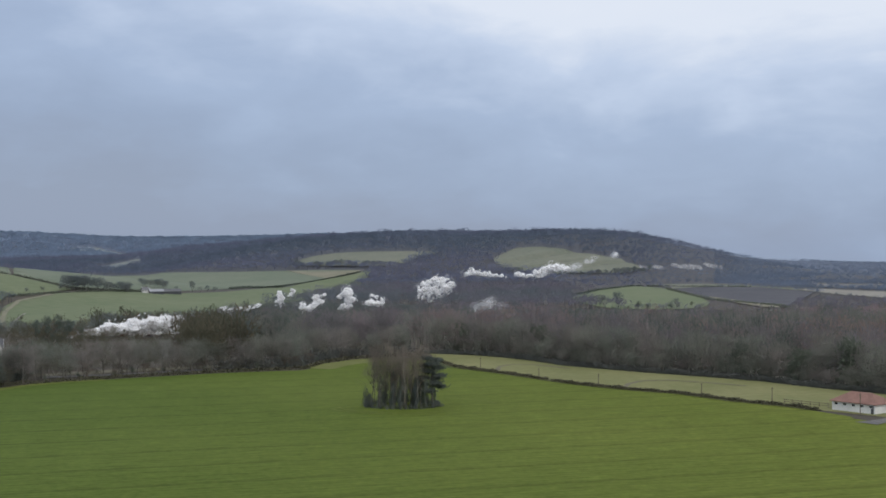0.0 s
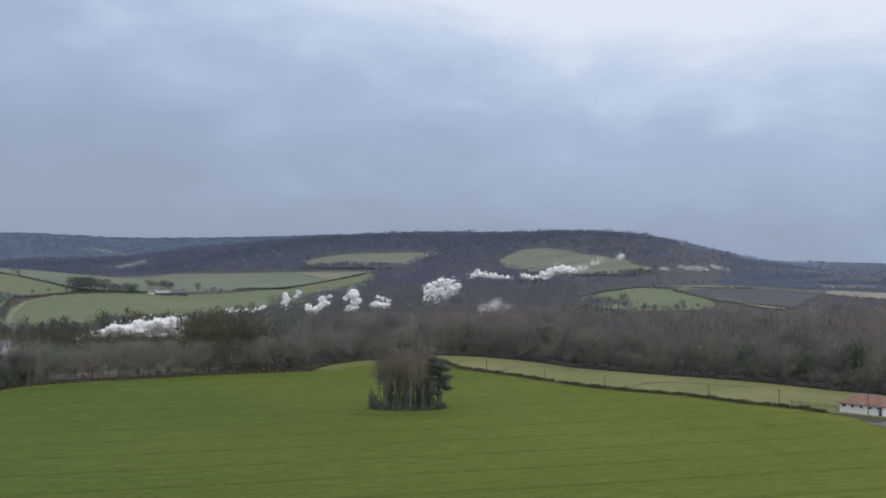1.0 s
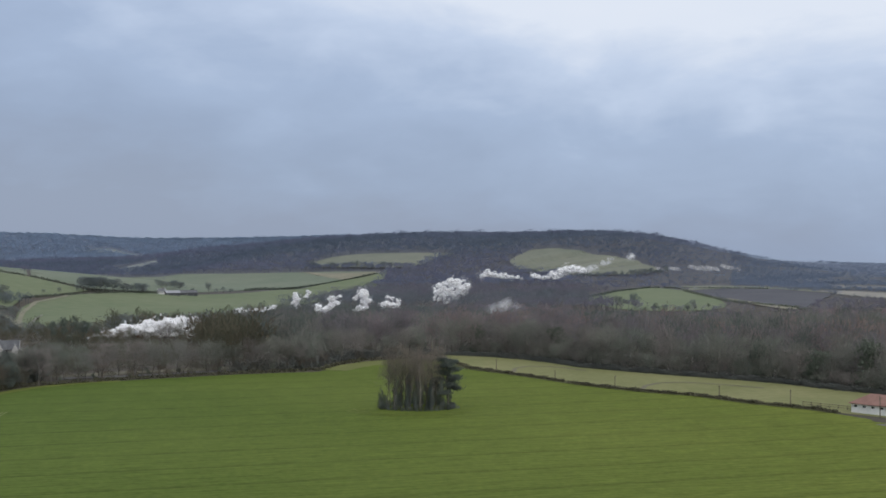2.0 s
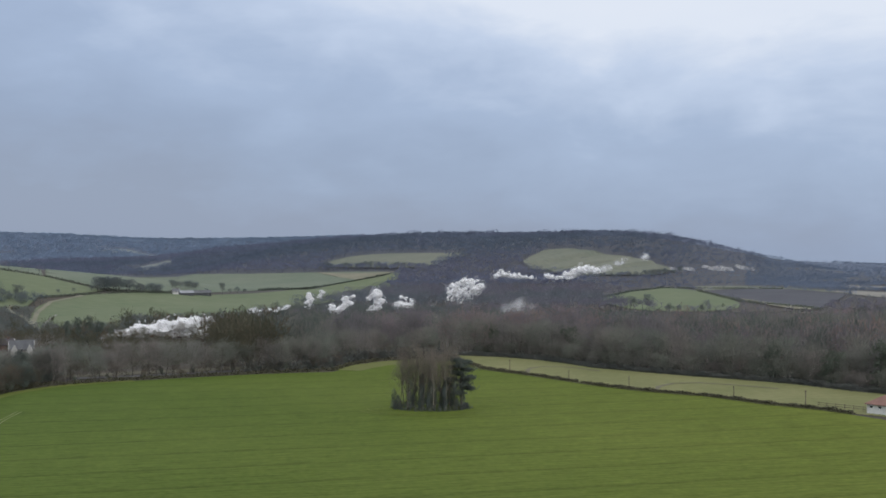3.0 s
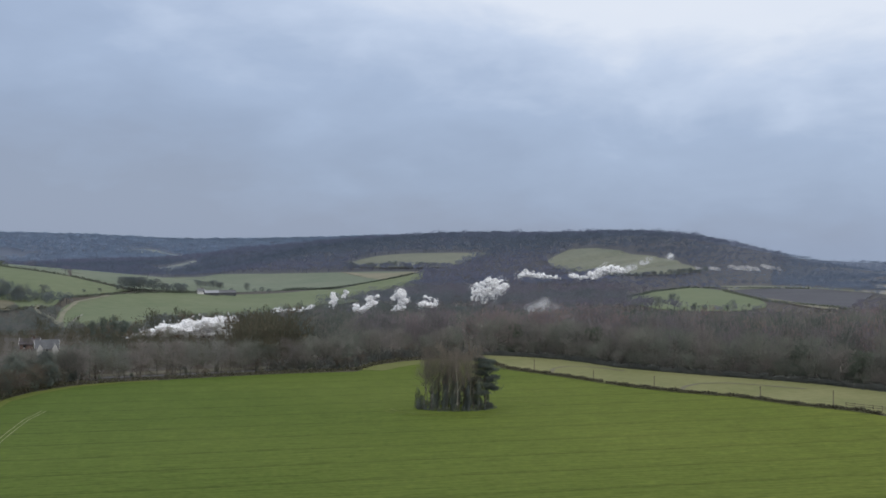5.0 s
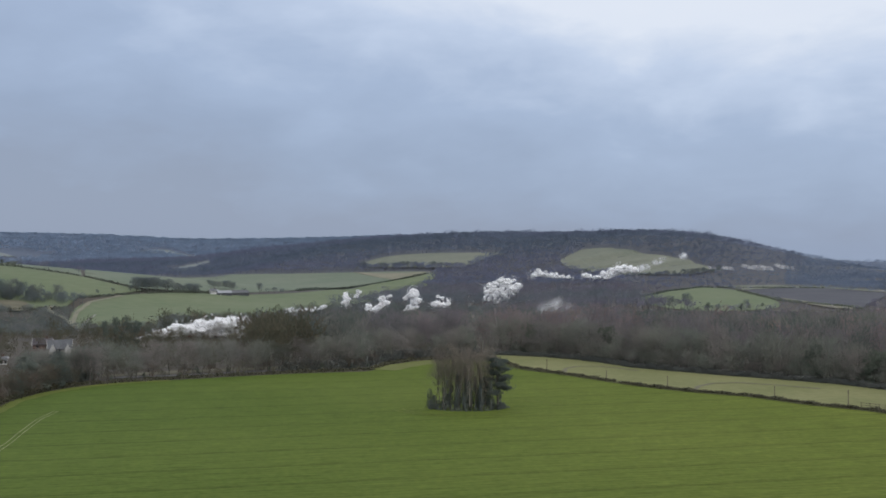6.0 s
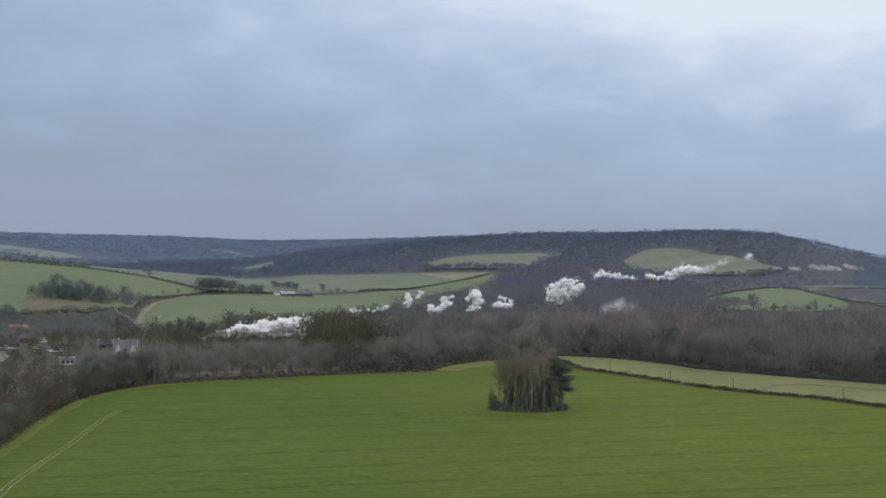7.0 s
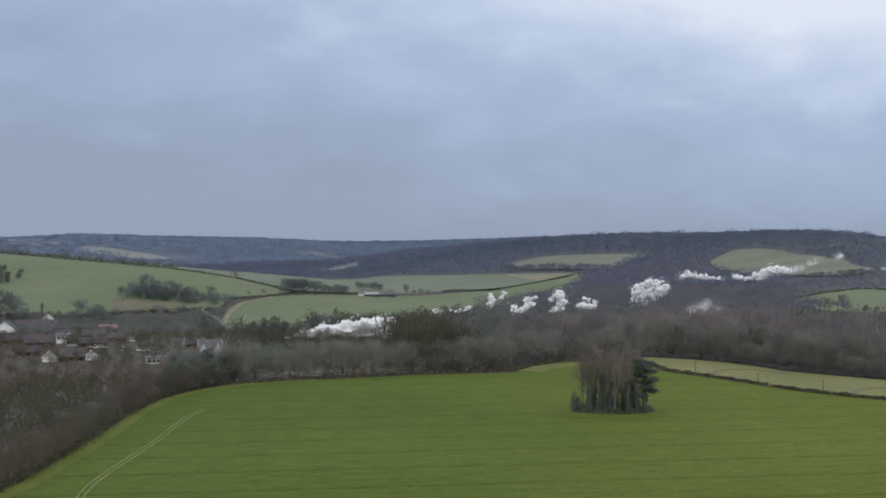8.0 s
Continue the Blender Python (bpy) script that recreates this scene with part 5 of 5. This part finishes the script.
# ---- the railway and its steam ----
def coach(x, y, turn):
    c = thing("railway_coach", on(x, y, turn, 0.6), "maroon railway coach with a pale roof under the steam", "coach", "coaches of the train")
    bm = bmesh.new()
    box(bm, -9.5, 9.5, -1.4, 1.4, 0.5, 3.0)
    part("body", bm, M_COACH, c)
    bm = bmesh.new()
    bmesh.ops.create_cone(bm, cap_ends=True, segments=16, radius1=1.5, radius2=1.5, depth=19.2, matrix=Matrix.Translation((0, 0, 2.9)) @ Matrix.Rotation(radians(90), 4, "Y") @ Matrix.Diagonal((0.5, 1, 1, 1)))
    part("roof", bm, M_COACHROOF, c)
    for side in (-1.42, 1.42):
        for k in range(7):
            bm = bmesh.new()
            box(bm, -8.4 + k * 2.5, -6.8 + k * 2.5, side - 0.02, side + 0.02, 1.6, 2.5)
            part("window", bm, M_GLASS, c)
    for x2 in (-6.5, 6.5):
        bm = bmesh.new()
        box(bm, x2 - 1.6, x2 + 1.6, -1.1, 1.1, -0.1, 0.5)
        part("bogie", bm, M_DARKSHED, c)


for u in (0, 20):
    coach(-152 + u * 0.9, 613 + u * 0.42, 25)
ribbon("railway", RAIL, 4.5, M_PLOUGH, "railway line through the valley wood", "railway", 0.35, 6)


def puff(name, knots, mat, seed, label, lumps=9, ragged=1.0):
    """Drifting steam: billows of many small lobes strung along knots of (x, y, z, radius)."""
    rng = np.random.default_rng(seed)
    bm = bmesh.new()
    bmesh.ops.create_icosphere(bm, subdivisions=2, radius=1)
    ball = np.array([v.co[:] for v in bm.verts])
    tri = np.array([[v.index for v in f.verts] for f in bm.faces])
    bm.free()
    k, out = np.array(knots, float), []
    for i in range(len(k)):
        for _ in range(lumps):
            j = min(i + 1, len(k) - 1)
            q = k[i] + (k[j] - k[i]) * rng.random()
            r = q[3] * rng.uniform(0.2, 0.5)
            c = q[:3] + unit(rng.normal(size=(1, 3)))[0] * q[3] * rng.uniform(0.1, 0.85) * np.array([1.1, 0.8, 0.8])
            b = ball * (1 + 0.35 * ragged * np.sin(ball @ rng.normal(size=3) * 3.0 + rng.random() * 6)[:, None] * np.sin(ball @ rng.normal(size=3) * 4.0)[:, None])
            out.append((b * r * np.array([1.15, 1, 0.9]) + c)[tri].reshape(-1, 3))
        n = int(36 * ragged)
        d = unit(rng.normal(size=(n, 3)))
        base = k[i, :3] + d * k[i, 3] * rng.uniform(0.7, 1.25, (n, 1))
        out.append(slivers(rng, base, unit(d + rng.normal(size=(n, 3))), np.full(n, 0.28 * k[i, 3]), np.full(n, 0.2 * k[i, 3])))
    v = np.concatenate(out)
    me = tri_mesh(name, v, mat)
    return tagged(new(name, me), label, "steam", "steam trail", "stuff")


puff("steam", [(-167.9, 590.4, -1.9, 2.6), (-162.6, 591.9, -1.2, 3.4), (-157.4, 593.4, -0.5, 3.9), (-152.1, 594.8, 0.3, 4.1), (-146.8, 596.2, 0.9, 4.4), (-141.4, 597.5, 1.7, 4.4),
               (-136.1, 598.7, 2.3, 4.4), (-130.7, 600.0, 3.1, 3.7), (-127.5, 600.7, 4.4, 2.3), (-128.1, 600.5, -1.6, 2.8), (-138.8, 598.1, -2.0, 2.8), (-149.4, 595.5, -2.4, 2.2)], M_STEAM, 1,
     "dense white steam billowing over the train", 40)
puff("steam", [(-179.6, 586.9, -3.2, 1.3), (-174.4, 588.5, -3.0, 2.0), (-170.5, 589.4, -2.6, 2.2)], M_THIN, 11, "thin ragged steam trailing before the engine", 14)
puff("steam", [(-125.6, 696.9, 4.1, 1.6), (-121.5, 697.6, 4.4, 1.9), (-116.8, 698.5, 4.4, 1.6), (-111.2, 699.4, 3.7, 1.6), (-105.8, 700.2, 5.9, 1.9), (-103.6, 700.6, 6.2, 1.3)], M_THIN, 2,
     "low ragged steam among the tree tops", 12)
puff("steam", [(-100.3, 761.7, 4.9, 2.8), (-99.6, 761.8, 8.7, 2.6), (-100.2, 761.7, 11.1, 1.6)], M_STEAM, 3, "small upright steam puff above the tree tops", 16)
puff("steam", [(-94.8, 762.4, 8.7, 1.7), (-91.3, 762.8, 11.4, 1.7), (-92.7, 762.6, 13.1, 1.2)], M_THIN, 13, "thin drifting wisp of steam above the tree tops", 12)
puff("steam", [(-90.0, 793.2, 2.1, 2.4), (-87.2, 793.5, -1.5, 3.4), (-82.9, 794.0, 0.7, 3.2), (-79.4, 794.3, 5.7, 3.2), (-82.2, 794.0, 7.1, 2.2), (-75.8, 794.7, 8.9, 1.2)], M_STEAM, 14,
     "slanting ragged steam puff above the tree tops", 14)
puff("steam", [(-71.6, 862.4, -2.8, 2.1), (-66.2, 862.8, -2.4, 3.3), (-64.6, 862.9, 3.0, 4.1), (-67.6, 862.7, 7.3, 4.1), (-66.1, 862.8, 10.7, 2.8), (-71.5, 862.4, 4.5, 2.0)], M_STEAM, 4,
     "upright white steam puff above the wood", 16)
puff("steam", [(-54.5, 886.7, -1.1, 2.6), (-49.8, 887.0, -0.3, 3.8), (-45.1, 887.2, -1.9, 2.6), (-42.3, 887.4, 1.6, 1.8), (-50.9, 886.9, 4.8, 1.5)], M_STEAM, 5,
     "small white steam puff above the wood", 16)
puff("steam", [(-20.2, 1058.2, -4.7, 3.0), (-16.4, 1058.3, 2.4, 4.6), (-12.2, 1058.3, 8.5, 5.0), (-6.1, 1058.4, 12.7, 3.6), (-1.5, 1058.4, 10.3, 5.0), (2.1, 1058.4, 4.7, 5.5), (7.7, 1058.4, 8.5, 3.6),
               (-3.9, 1058.4, -0.0, 5.5), (-10.9, 1058.4, -5.7, 4.0), (-21.1, 1058.2, 6.1, 2.2), (4.1, 1058.4, 13.6, 2.7), (-7.0, 1058.0, 5.5, 4.5), (-12.5, 1058.0, -1.0, 3.8)], M_STEAM, 6,
     "large ragged white steam puff rising from the wood", 12)
puff("steam", [(24.5, 1428.2, 9.2, 4.3), (32.0, 1428.1, 11.1, 5.0), (41.3, 1427.9, 9.2, 4.3), (50.6, 1427.6, 8.5, 3.8), (59.8, 1427.2, 7.2, 3.0), (70.9, 1426.7, 6.6, 3.0), (32.7, 1428.1, 15.5, 2.4)], M_STEAM, 7,
     "long low roll of steam behind the trees", 14)
puff("steam", [(92.6, 1565.7, 7.0, 4.0), (102.6, 1565.1, 3.6, 4.0), (116.0, 1564.2, 4.9, 5.5), (126.0, 1563.4, 9.1, 7.4), (135.9, 1562.6, 14.5, 7.4), (145.8, 1561.7, 14.5, 6.7), (155.7, 1560.7, 13.1, 5.4)], M_STEAM, 8,
     "long bright roll of steam before the hill field", 16)


def veil(name, x, y, z, across, along_view, up, lean, mat, seed, label):
    """A drift of thin smoke: one lumpy lens-shaped body whose rim fades as the camera sees it."""
    rng = np.random.default_rng(seed)
    bm = bmesh.new()
    bmesh.ops.create_icosphere(bm, subdivisions=4, radius=1)
    waves = rng.normal(size=(5, 3)) * 3.2
    for v in bm.verts:
        v.co *= 1 + 0.07 * sum(math.sin(v.co.dot(Vector(w)) + k) for k, w in enumerate(waves))
    me = bpy.data.meshes.new(name)
    bm.to_mesh(me)
    bm.free()
    me.materials.append(mat)
    ob = new(name, me)
    ob.matrix_world = pose(x, y, z, 0, lean, 0)
    ob.scale = (across, along_view, up)
    return tagged(ob, label, "steam", "steam trail", "stuff")


veil("steam", 170.0, 1600.0, 15.0, 14, 8, 7, -10, M_STEAMVEIL, 31, "thin steam drifting over the foot of the hill field")
veil("steam", 197.0, 1657.0, 23.5, 15, 7, 6, -24, M_STEAMVEIL, 32, "thin steam drifting over the hill field")
veil("steam", 228.0, 1652.0, 30.0, 9, 6, 7, 20, M_STEAMVEIL, 33, "last faint wisp of steam by the chalk")
veil("smoke", 22.0, 700.0, 3.0, 11, 8, 8.5, -20, M_VEIL, 34, "faint grey smoke hanging over the wood")
veil("smoke", 29.0, 704.0, 6.5, 10, 7, 7, -20, M_VEIL, 35, "faint grey smoke hanging over the wood")



rng = np.random.default_rng(8)
spot = np.column_stack([rng.uniform(-432, -350, 90), rng.uniform(958, 992, 90)])
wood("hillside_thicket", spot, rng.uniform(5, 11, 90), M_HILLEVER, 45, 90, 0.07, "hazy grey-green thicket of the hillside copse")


# ---- chalk faces and single trees further off ----
def chalk_face(x, y, wide, seed, label):
    """A worn bank of broken bare chalk ledges, raised off the hillside so the camera sees them over the trees."""
    rng = np.random.default_rng(seed)
    out = []
    for k in range(26):
        c = np.array([x + rng.uniform(-0.5, 0.5) * wide, y + rng.uniform(-0.5, 0.5) * wide * 0.7])
        r, h = rng.uniform(1.5, 5.0), rng.uniform(-0.8, 1.4)
        a = np.sort(rng.random(6)) * 6.283
        foot = np.column_stack([c[0] + r * 1.4 * np.cos(a), c[1] + r * np.sin(a)])
        fz, tz = height(*foot.T) - 0.5, ground_z(*c) + 3.0 + h
        top = np.column_stack([c[0] + r * 0.7 * np.cos(a), c[1] + 1.5 + r * 0.6 * np.sin(a), tz + rng.normal(size=6) * 0.5])
        low = np.column_stack([foot, fz])
        for i in range(6):
            n = (i + 1) % 6
            out += [low[i], low[n], top[n], low[i], top[n], top[i]]
        for i in range(1, 5):
            out += [top[0], top[i], top[i + 1]]
    tagged(new("chalk_face", tri_mesh("chalk_face", np.array(out), M_CHALKFACE)), label, "chalk face", "chalk faces", "structure")


chalk_face(379, 1966, 30, 1140, "bare white chalk face among the hill trees")
chalk_face(399, 1988, 24, 1205, "bare white chalk face among the hill trees")
chalk_face(447, 2046, 30, 1222, "bare white chalk face among the hill trees")
chalk_face(305, 1884, 12, 1265, "small bare chalk bank beside the hill field")
chalk_face(331, 1909, 12, 1150, "small bare chalk bank beside the hill field")
plant(MID[0], -422, 946, 1.13, "dark hazy tree of the copse on the hillside", "trees of the hillside copse", wide=1.15)
plant(MID[1], -417, 955, 1.47, "dark hazy tree of the copse on the hillside", "trees of the hillside copse", wide=1.15)
plant(MID[2], -408, 959, 2.04, "dark hazy tree of the copse on the hillside", "trees of the hillside copse", wide=1.15)
plant(MID[0], -401, 962, 1.61, "dark hazy tree of the copse on the hillside", "trees of the hillside copse", wide=1.15)
plant(MID[3], -392, 965, 1.71, "dark hazy tree of the copse on the hillside", "trees of the hillside copse", wide=1.15)
plant(MID[0], -382, 963, 1.60, "dark hazy tree of the copse on the hillside", "trees of the hillside copse", wide=1.15)
plant(MID[1], -377, 968, 1.23, "dark hazy tree of the copse on the hillside", "trees of the hillside copse", wide=1.15)
plant(MID[2], -371, 967, 1.41, "dark hazy tree of the copse on the hillside", "trees of the hillside copse", wide=1.15)
plant(MID[0], -361, 984, 1.33, "dark hazy tree of the copse on the hillside", "trees of the hillside copse", wide=1.15)
plant(MID[3], -366, 976, 0.71, "dark hazy tree of the copse on the hillside", "trees of the hillside copse", wide=1.15)
plant(MID[0], -393, 958, 1.04, "dark hazy tree of the copse on the hillside", "trees of the hillside copse", wide=1.15)
plant(MID[1], -411, 951, 0.99, "dark hazy tree of the copse on the hillside", "trees of the hillside copse", wide=1.15)
plant(BUSH[0], -551, 1020, 2.63, "dense dark tree standing in the hillside field", "trees in the hillside field", wide=1.10)
plant(IVY[2], -553, 991, 1.81, "dense dark tree standing in the hillside field", "trees in the hillside field", wide=1.10)
plant(IVY[2], -550, 996, 1.09, "dense dark tree standing in the hillside field", "trees in the hillside field", wide=1.10)
plant(IVY[2], -561, 990, 1.66, "dense dark tree standing in the hillside field", "trees in the hillside field", wide=1.10)
plant(IVY[0], -424, 818, 1.17, "narrow dark conifer behind the village", "conifers behind the village", "conifer", "conifer", wide=0.50)
plant(IVY[0], -414, 823, 0.67, "narrow dark conifer behind the village", "conifers behind the village", "conifer", "conifer", wide=0.50)
plant(IVY[0], -403, 824, 0.38, "narrow dark conifer behind the village", "conifers behind the village", "conifer", "conifer", wide=0.50)
plant(MID[1], -439, 797, 2.07, "grey bare tree behind the village roofs", "trees behind the village", wide=1.20)
plant(MID[2], -430, 793, 1.72, "grey bare tree behind the village roofs", "trees behind the village", wide=1.20)
plant(MID[3], -444, 796, 2.28, "grey bare tree behind the village roofs", "trees behind the village", wide=1.20)
plant(MID[1], -420, 784, 1.21, "grey bare tree behind the village roofs", "trees behind the village", wide=1.20)
plant(MID[2], -390, 811, 1.55, "grey bare tree behind the village roofs", "trees behind the village", wide=1.20)
plant(MID[3], -383, 815, 1.31, "grey bare tree behind the village roofs", "trees behind the village", wide=1.20)
plant(MID[1], -372, 804, 1.21, "grey bare tree behind the village roofs", "trees behind the village", wide=1.20)
plant(MID[0], 134, 1039, 1.24, "tree standing before the bright green field", "trees before the green field", wide=1.00)
plant(MID[2], 150, 1064, 1.37, "tree standing before the bright green field", "trees before the green field", wide=1.00)
plant(MID[3], 200, 1065, 0.89, "tree standing before the bright green field", "trees before the green field", wide=1.00)
plant(MID[0], 173, 1043, 0.58, "tree standing before the bright green field", "trees before the green field", wide=1.00)
plant(MID[0], 167, 1044, 0.48, "tree standing before the bright green field", "trees before the green field", wide=1.00)
plant(NEAR[0], -147, 556, 0.68, "bare tree standing before the steam", "trees before the steam", wide=1.00)
plant(NEAR[1], -139, 580, 0.73, "bare tree standing before the steam", "trees before the steam", wide=1.00)
plant(NEAR[2], -138, 591, 0.86, "bare tree standing before the steam", "trees before the steam", wide=1.00)
plant(NEAR[3], -131, 582, 0.81, "bare tree standing before the steam", "trees before the steam", wide=1.00)
plant(NEAR[4], -141, 558, 0.42, "bare tree standing before the steam", "trees before the steam", wide=1.00)
plant(IVY[0], -162, 509, 1.12, "dark evergreen standing by the railway", "evergreens by the railway", "evergreen_tree", "evergreen", wide=0.80)
plant(IVY[1], -158, 510, 1.19, "dark evergreen standing by the railway", "evergreens by the railway", "evergreen_tree", "evergreen", wide=0.80)
plant(IVY[2], -152, 506, 1.13, "dark evergreen standing by the railway", "evergreens by the railway", "evergreen_tree", "evergreen", wide=0.80)
plant(IVY[0], -163, 498, 1.00, "dark evergreen standing by the railway", "evergreens by the railway", "evergreen_tree", "evergreen", wide=0.80)
plant(IVY[1], -149, 512, 0.92, "dark evergreen standing by the railway", "evergreens by the railway", "evergreen_tree", "evergreen", wide=0.80)
plant(IVY[2], -238, 493, 0.92, "dark evergreen standing by the railway", "evergreens by the railway", "evergreen_tree", "evergreen", wide=0.80)
# the spinney and the trees about the valley farm
for line, gap, wander, low, high in (([(-328, 1086), (-314, 1107), (-306, 1114)], 3.0, 8, 0.95, 1.45), ([(-303, 1116), (-290, 1129), (-282, 1141)], 3.2, 6, 0.55, 1.0),
                                     ([(-292, 1199), (-280, 1200), (-264, 1206)], 4.0, 5, 0.6, 1.0)):
    for x, y in along(line, gap, wander):
        plant(random.choice(MID), x, y, random.uniform(low, high), "small hazy tree by the valley farm", "trees by the farm", wide=1.35)
for x, y, size, wide in ((-245, 1216, 1.15, 0.8), (-258, 1199, 0.5, 1.4), (-241, 1235, 0.5, 1.5), (-236, 1245, 0.65, 1.4), (-231, 1256, 0.5, 1.6), (-342, 1063, 0.45, 1.2), (-350, 1046, 0.4, 1.2), (-334, 1084, 0.6, 1.2)):
    plant(MID[int(-x) % 4], x, y, size, "small hazy tree by the valley farm", "trees by the farm", wide=wide)
for x, y in along([(-128, 330), (-126, 340), (-122, 350), (-116, 358)], 2.2, 7, 1):
    plant(random.choice(DARK), x, y, random.uniform(0.7, 1.05), "large dark evergreen by the corner of the corn", "evergreens by the corn", "evergreen_tree", "evergreen", wide=1.2)
# hedgerow trees before the dull field on the hill, and bushes before the bright one
HILLROW = [(-240.6, 1945.6), (-195.3, 1917.9), (-149.9, 1894.8), (-109.3, 1863.8), (-79.7, 1865.8)]
for x, y in along(HILLROW, 7, 13, -14):
    plant(random.choice(MID), x, y, random.uniform(0.6, 1.25), "hazy bare hedgerow tree below the hill field", "hedgerow trees of the hill", "hedgerow_tree", "hedgerow tree", wide=1.3)
for x, y in along([(81.2, 1767.9), (115.8, 1744.7), (161.9, 1729.4), (212.1, 1754.3), (257.6, 1793.3), (302.3, 1867.9)], 6, 13, -15):
    plant(random.choice(MID), x, y, random.uniform(0.5, 1.05), "hazy bare hedgerow tree below the hill field", "hedgerow trees of the hill", "hedgerow_tree", "hedgerow tree", wide=1.3)
for x, y, size in ((137.8, 1118.3, 1.1), (153.7, 1030.8, 1.0), (163.9, 1042.2, 1.7), (172.7, 1052.6, 1.2), (189.2, 1033.0, 1.7), (203.5, 1076.0, 0.9), (224.7, 1120.7, 1.1)):
    plant(BUSH[int(x) % 2], x, y, size, "dark bush before the bright green field", "bushes before the green field", "bush", "bush", wide=1.3)
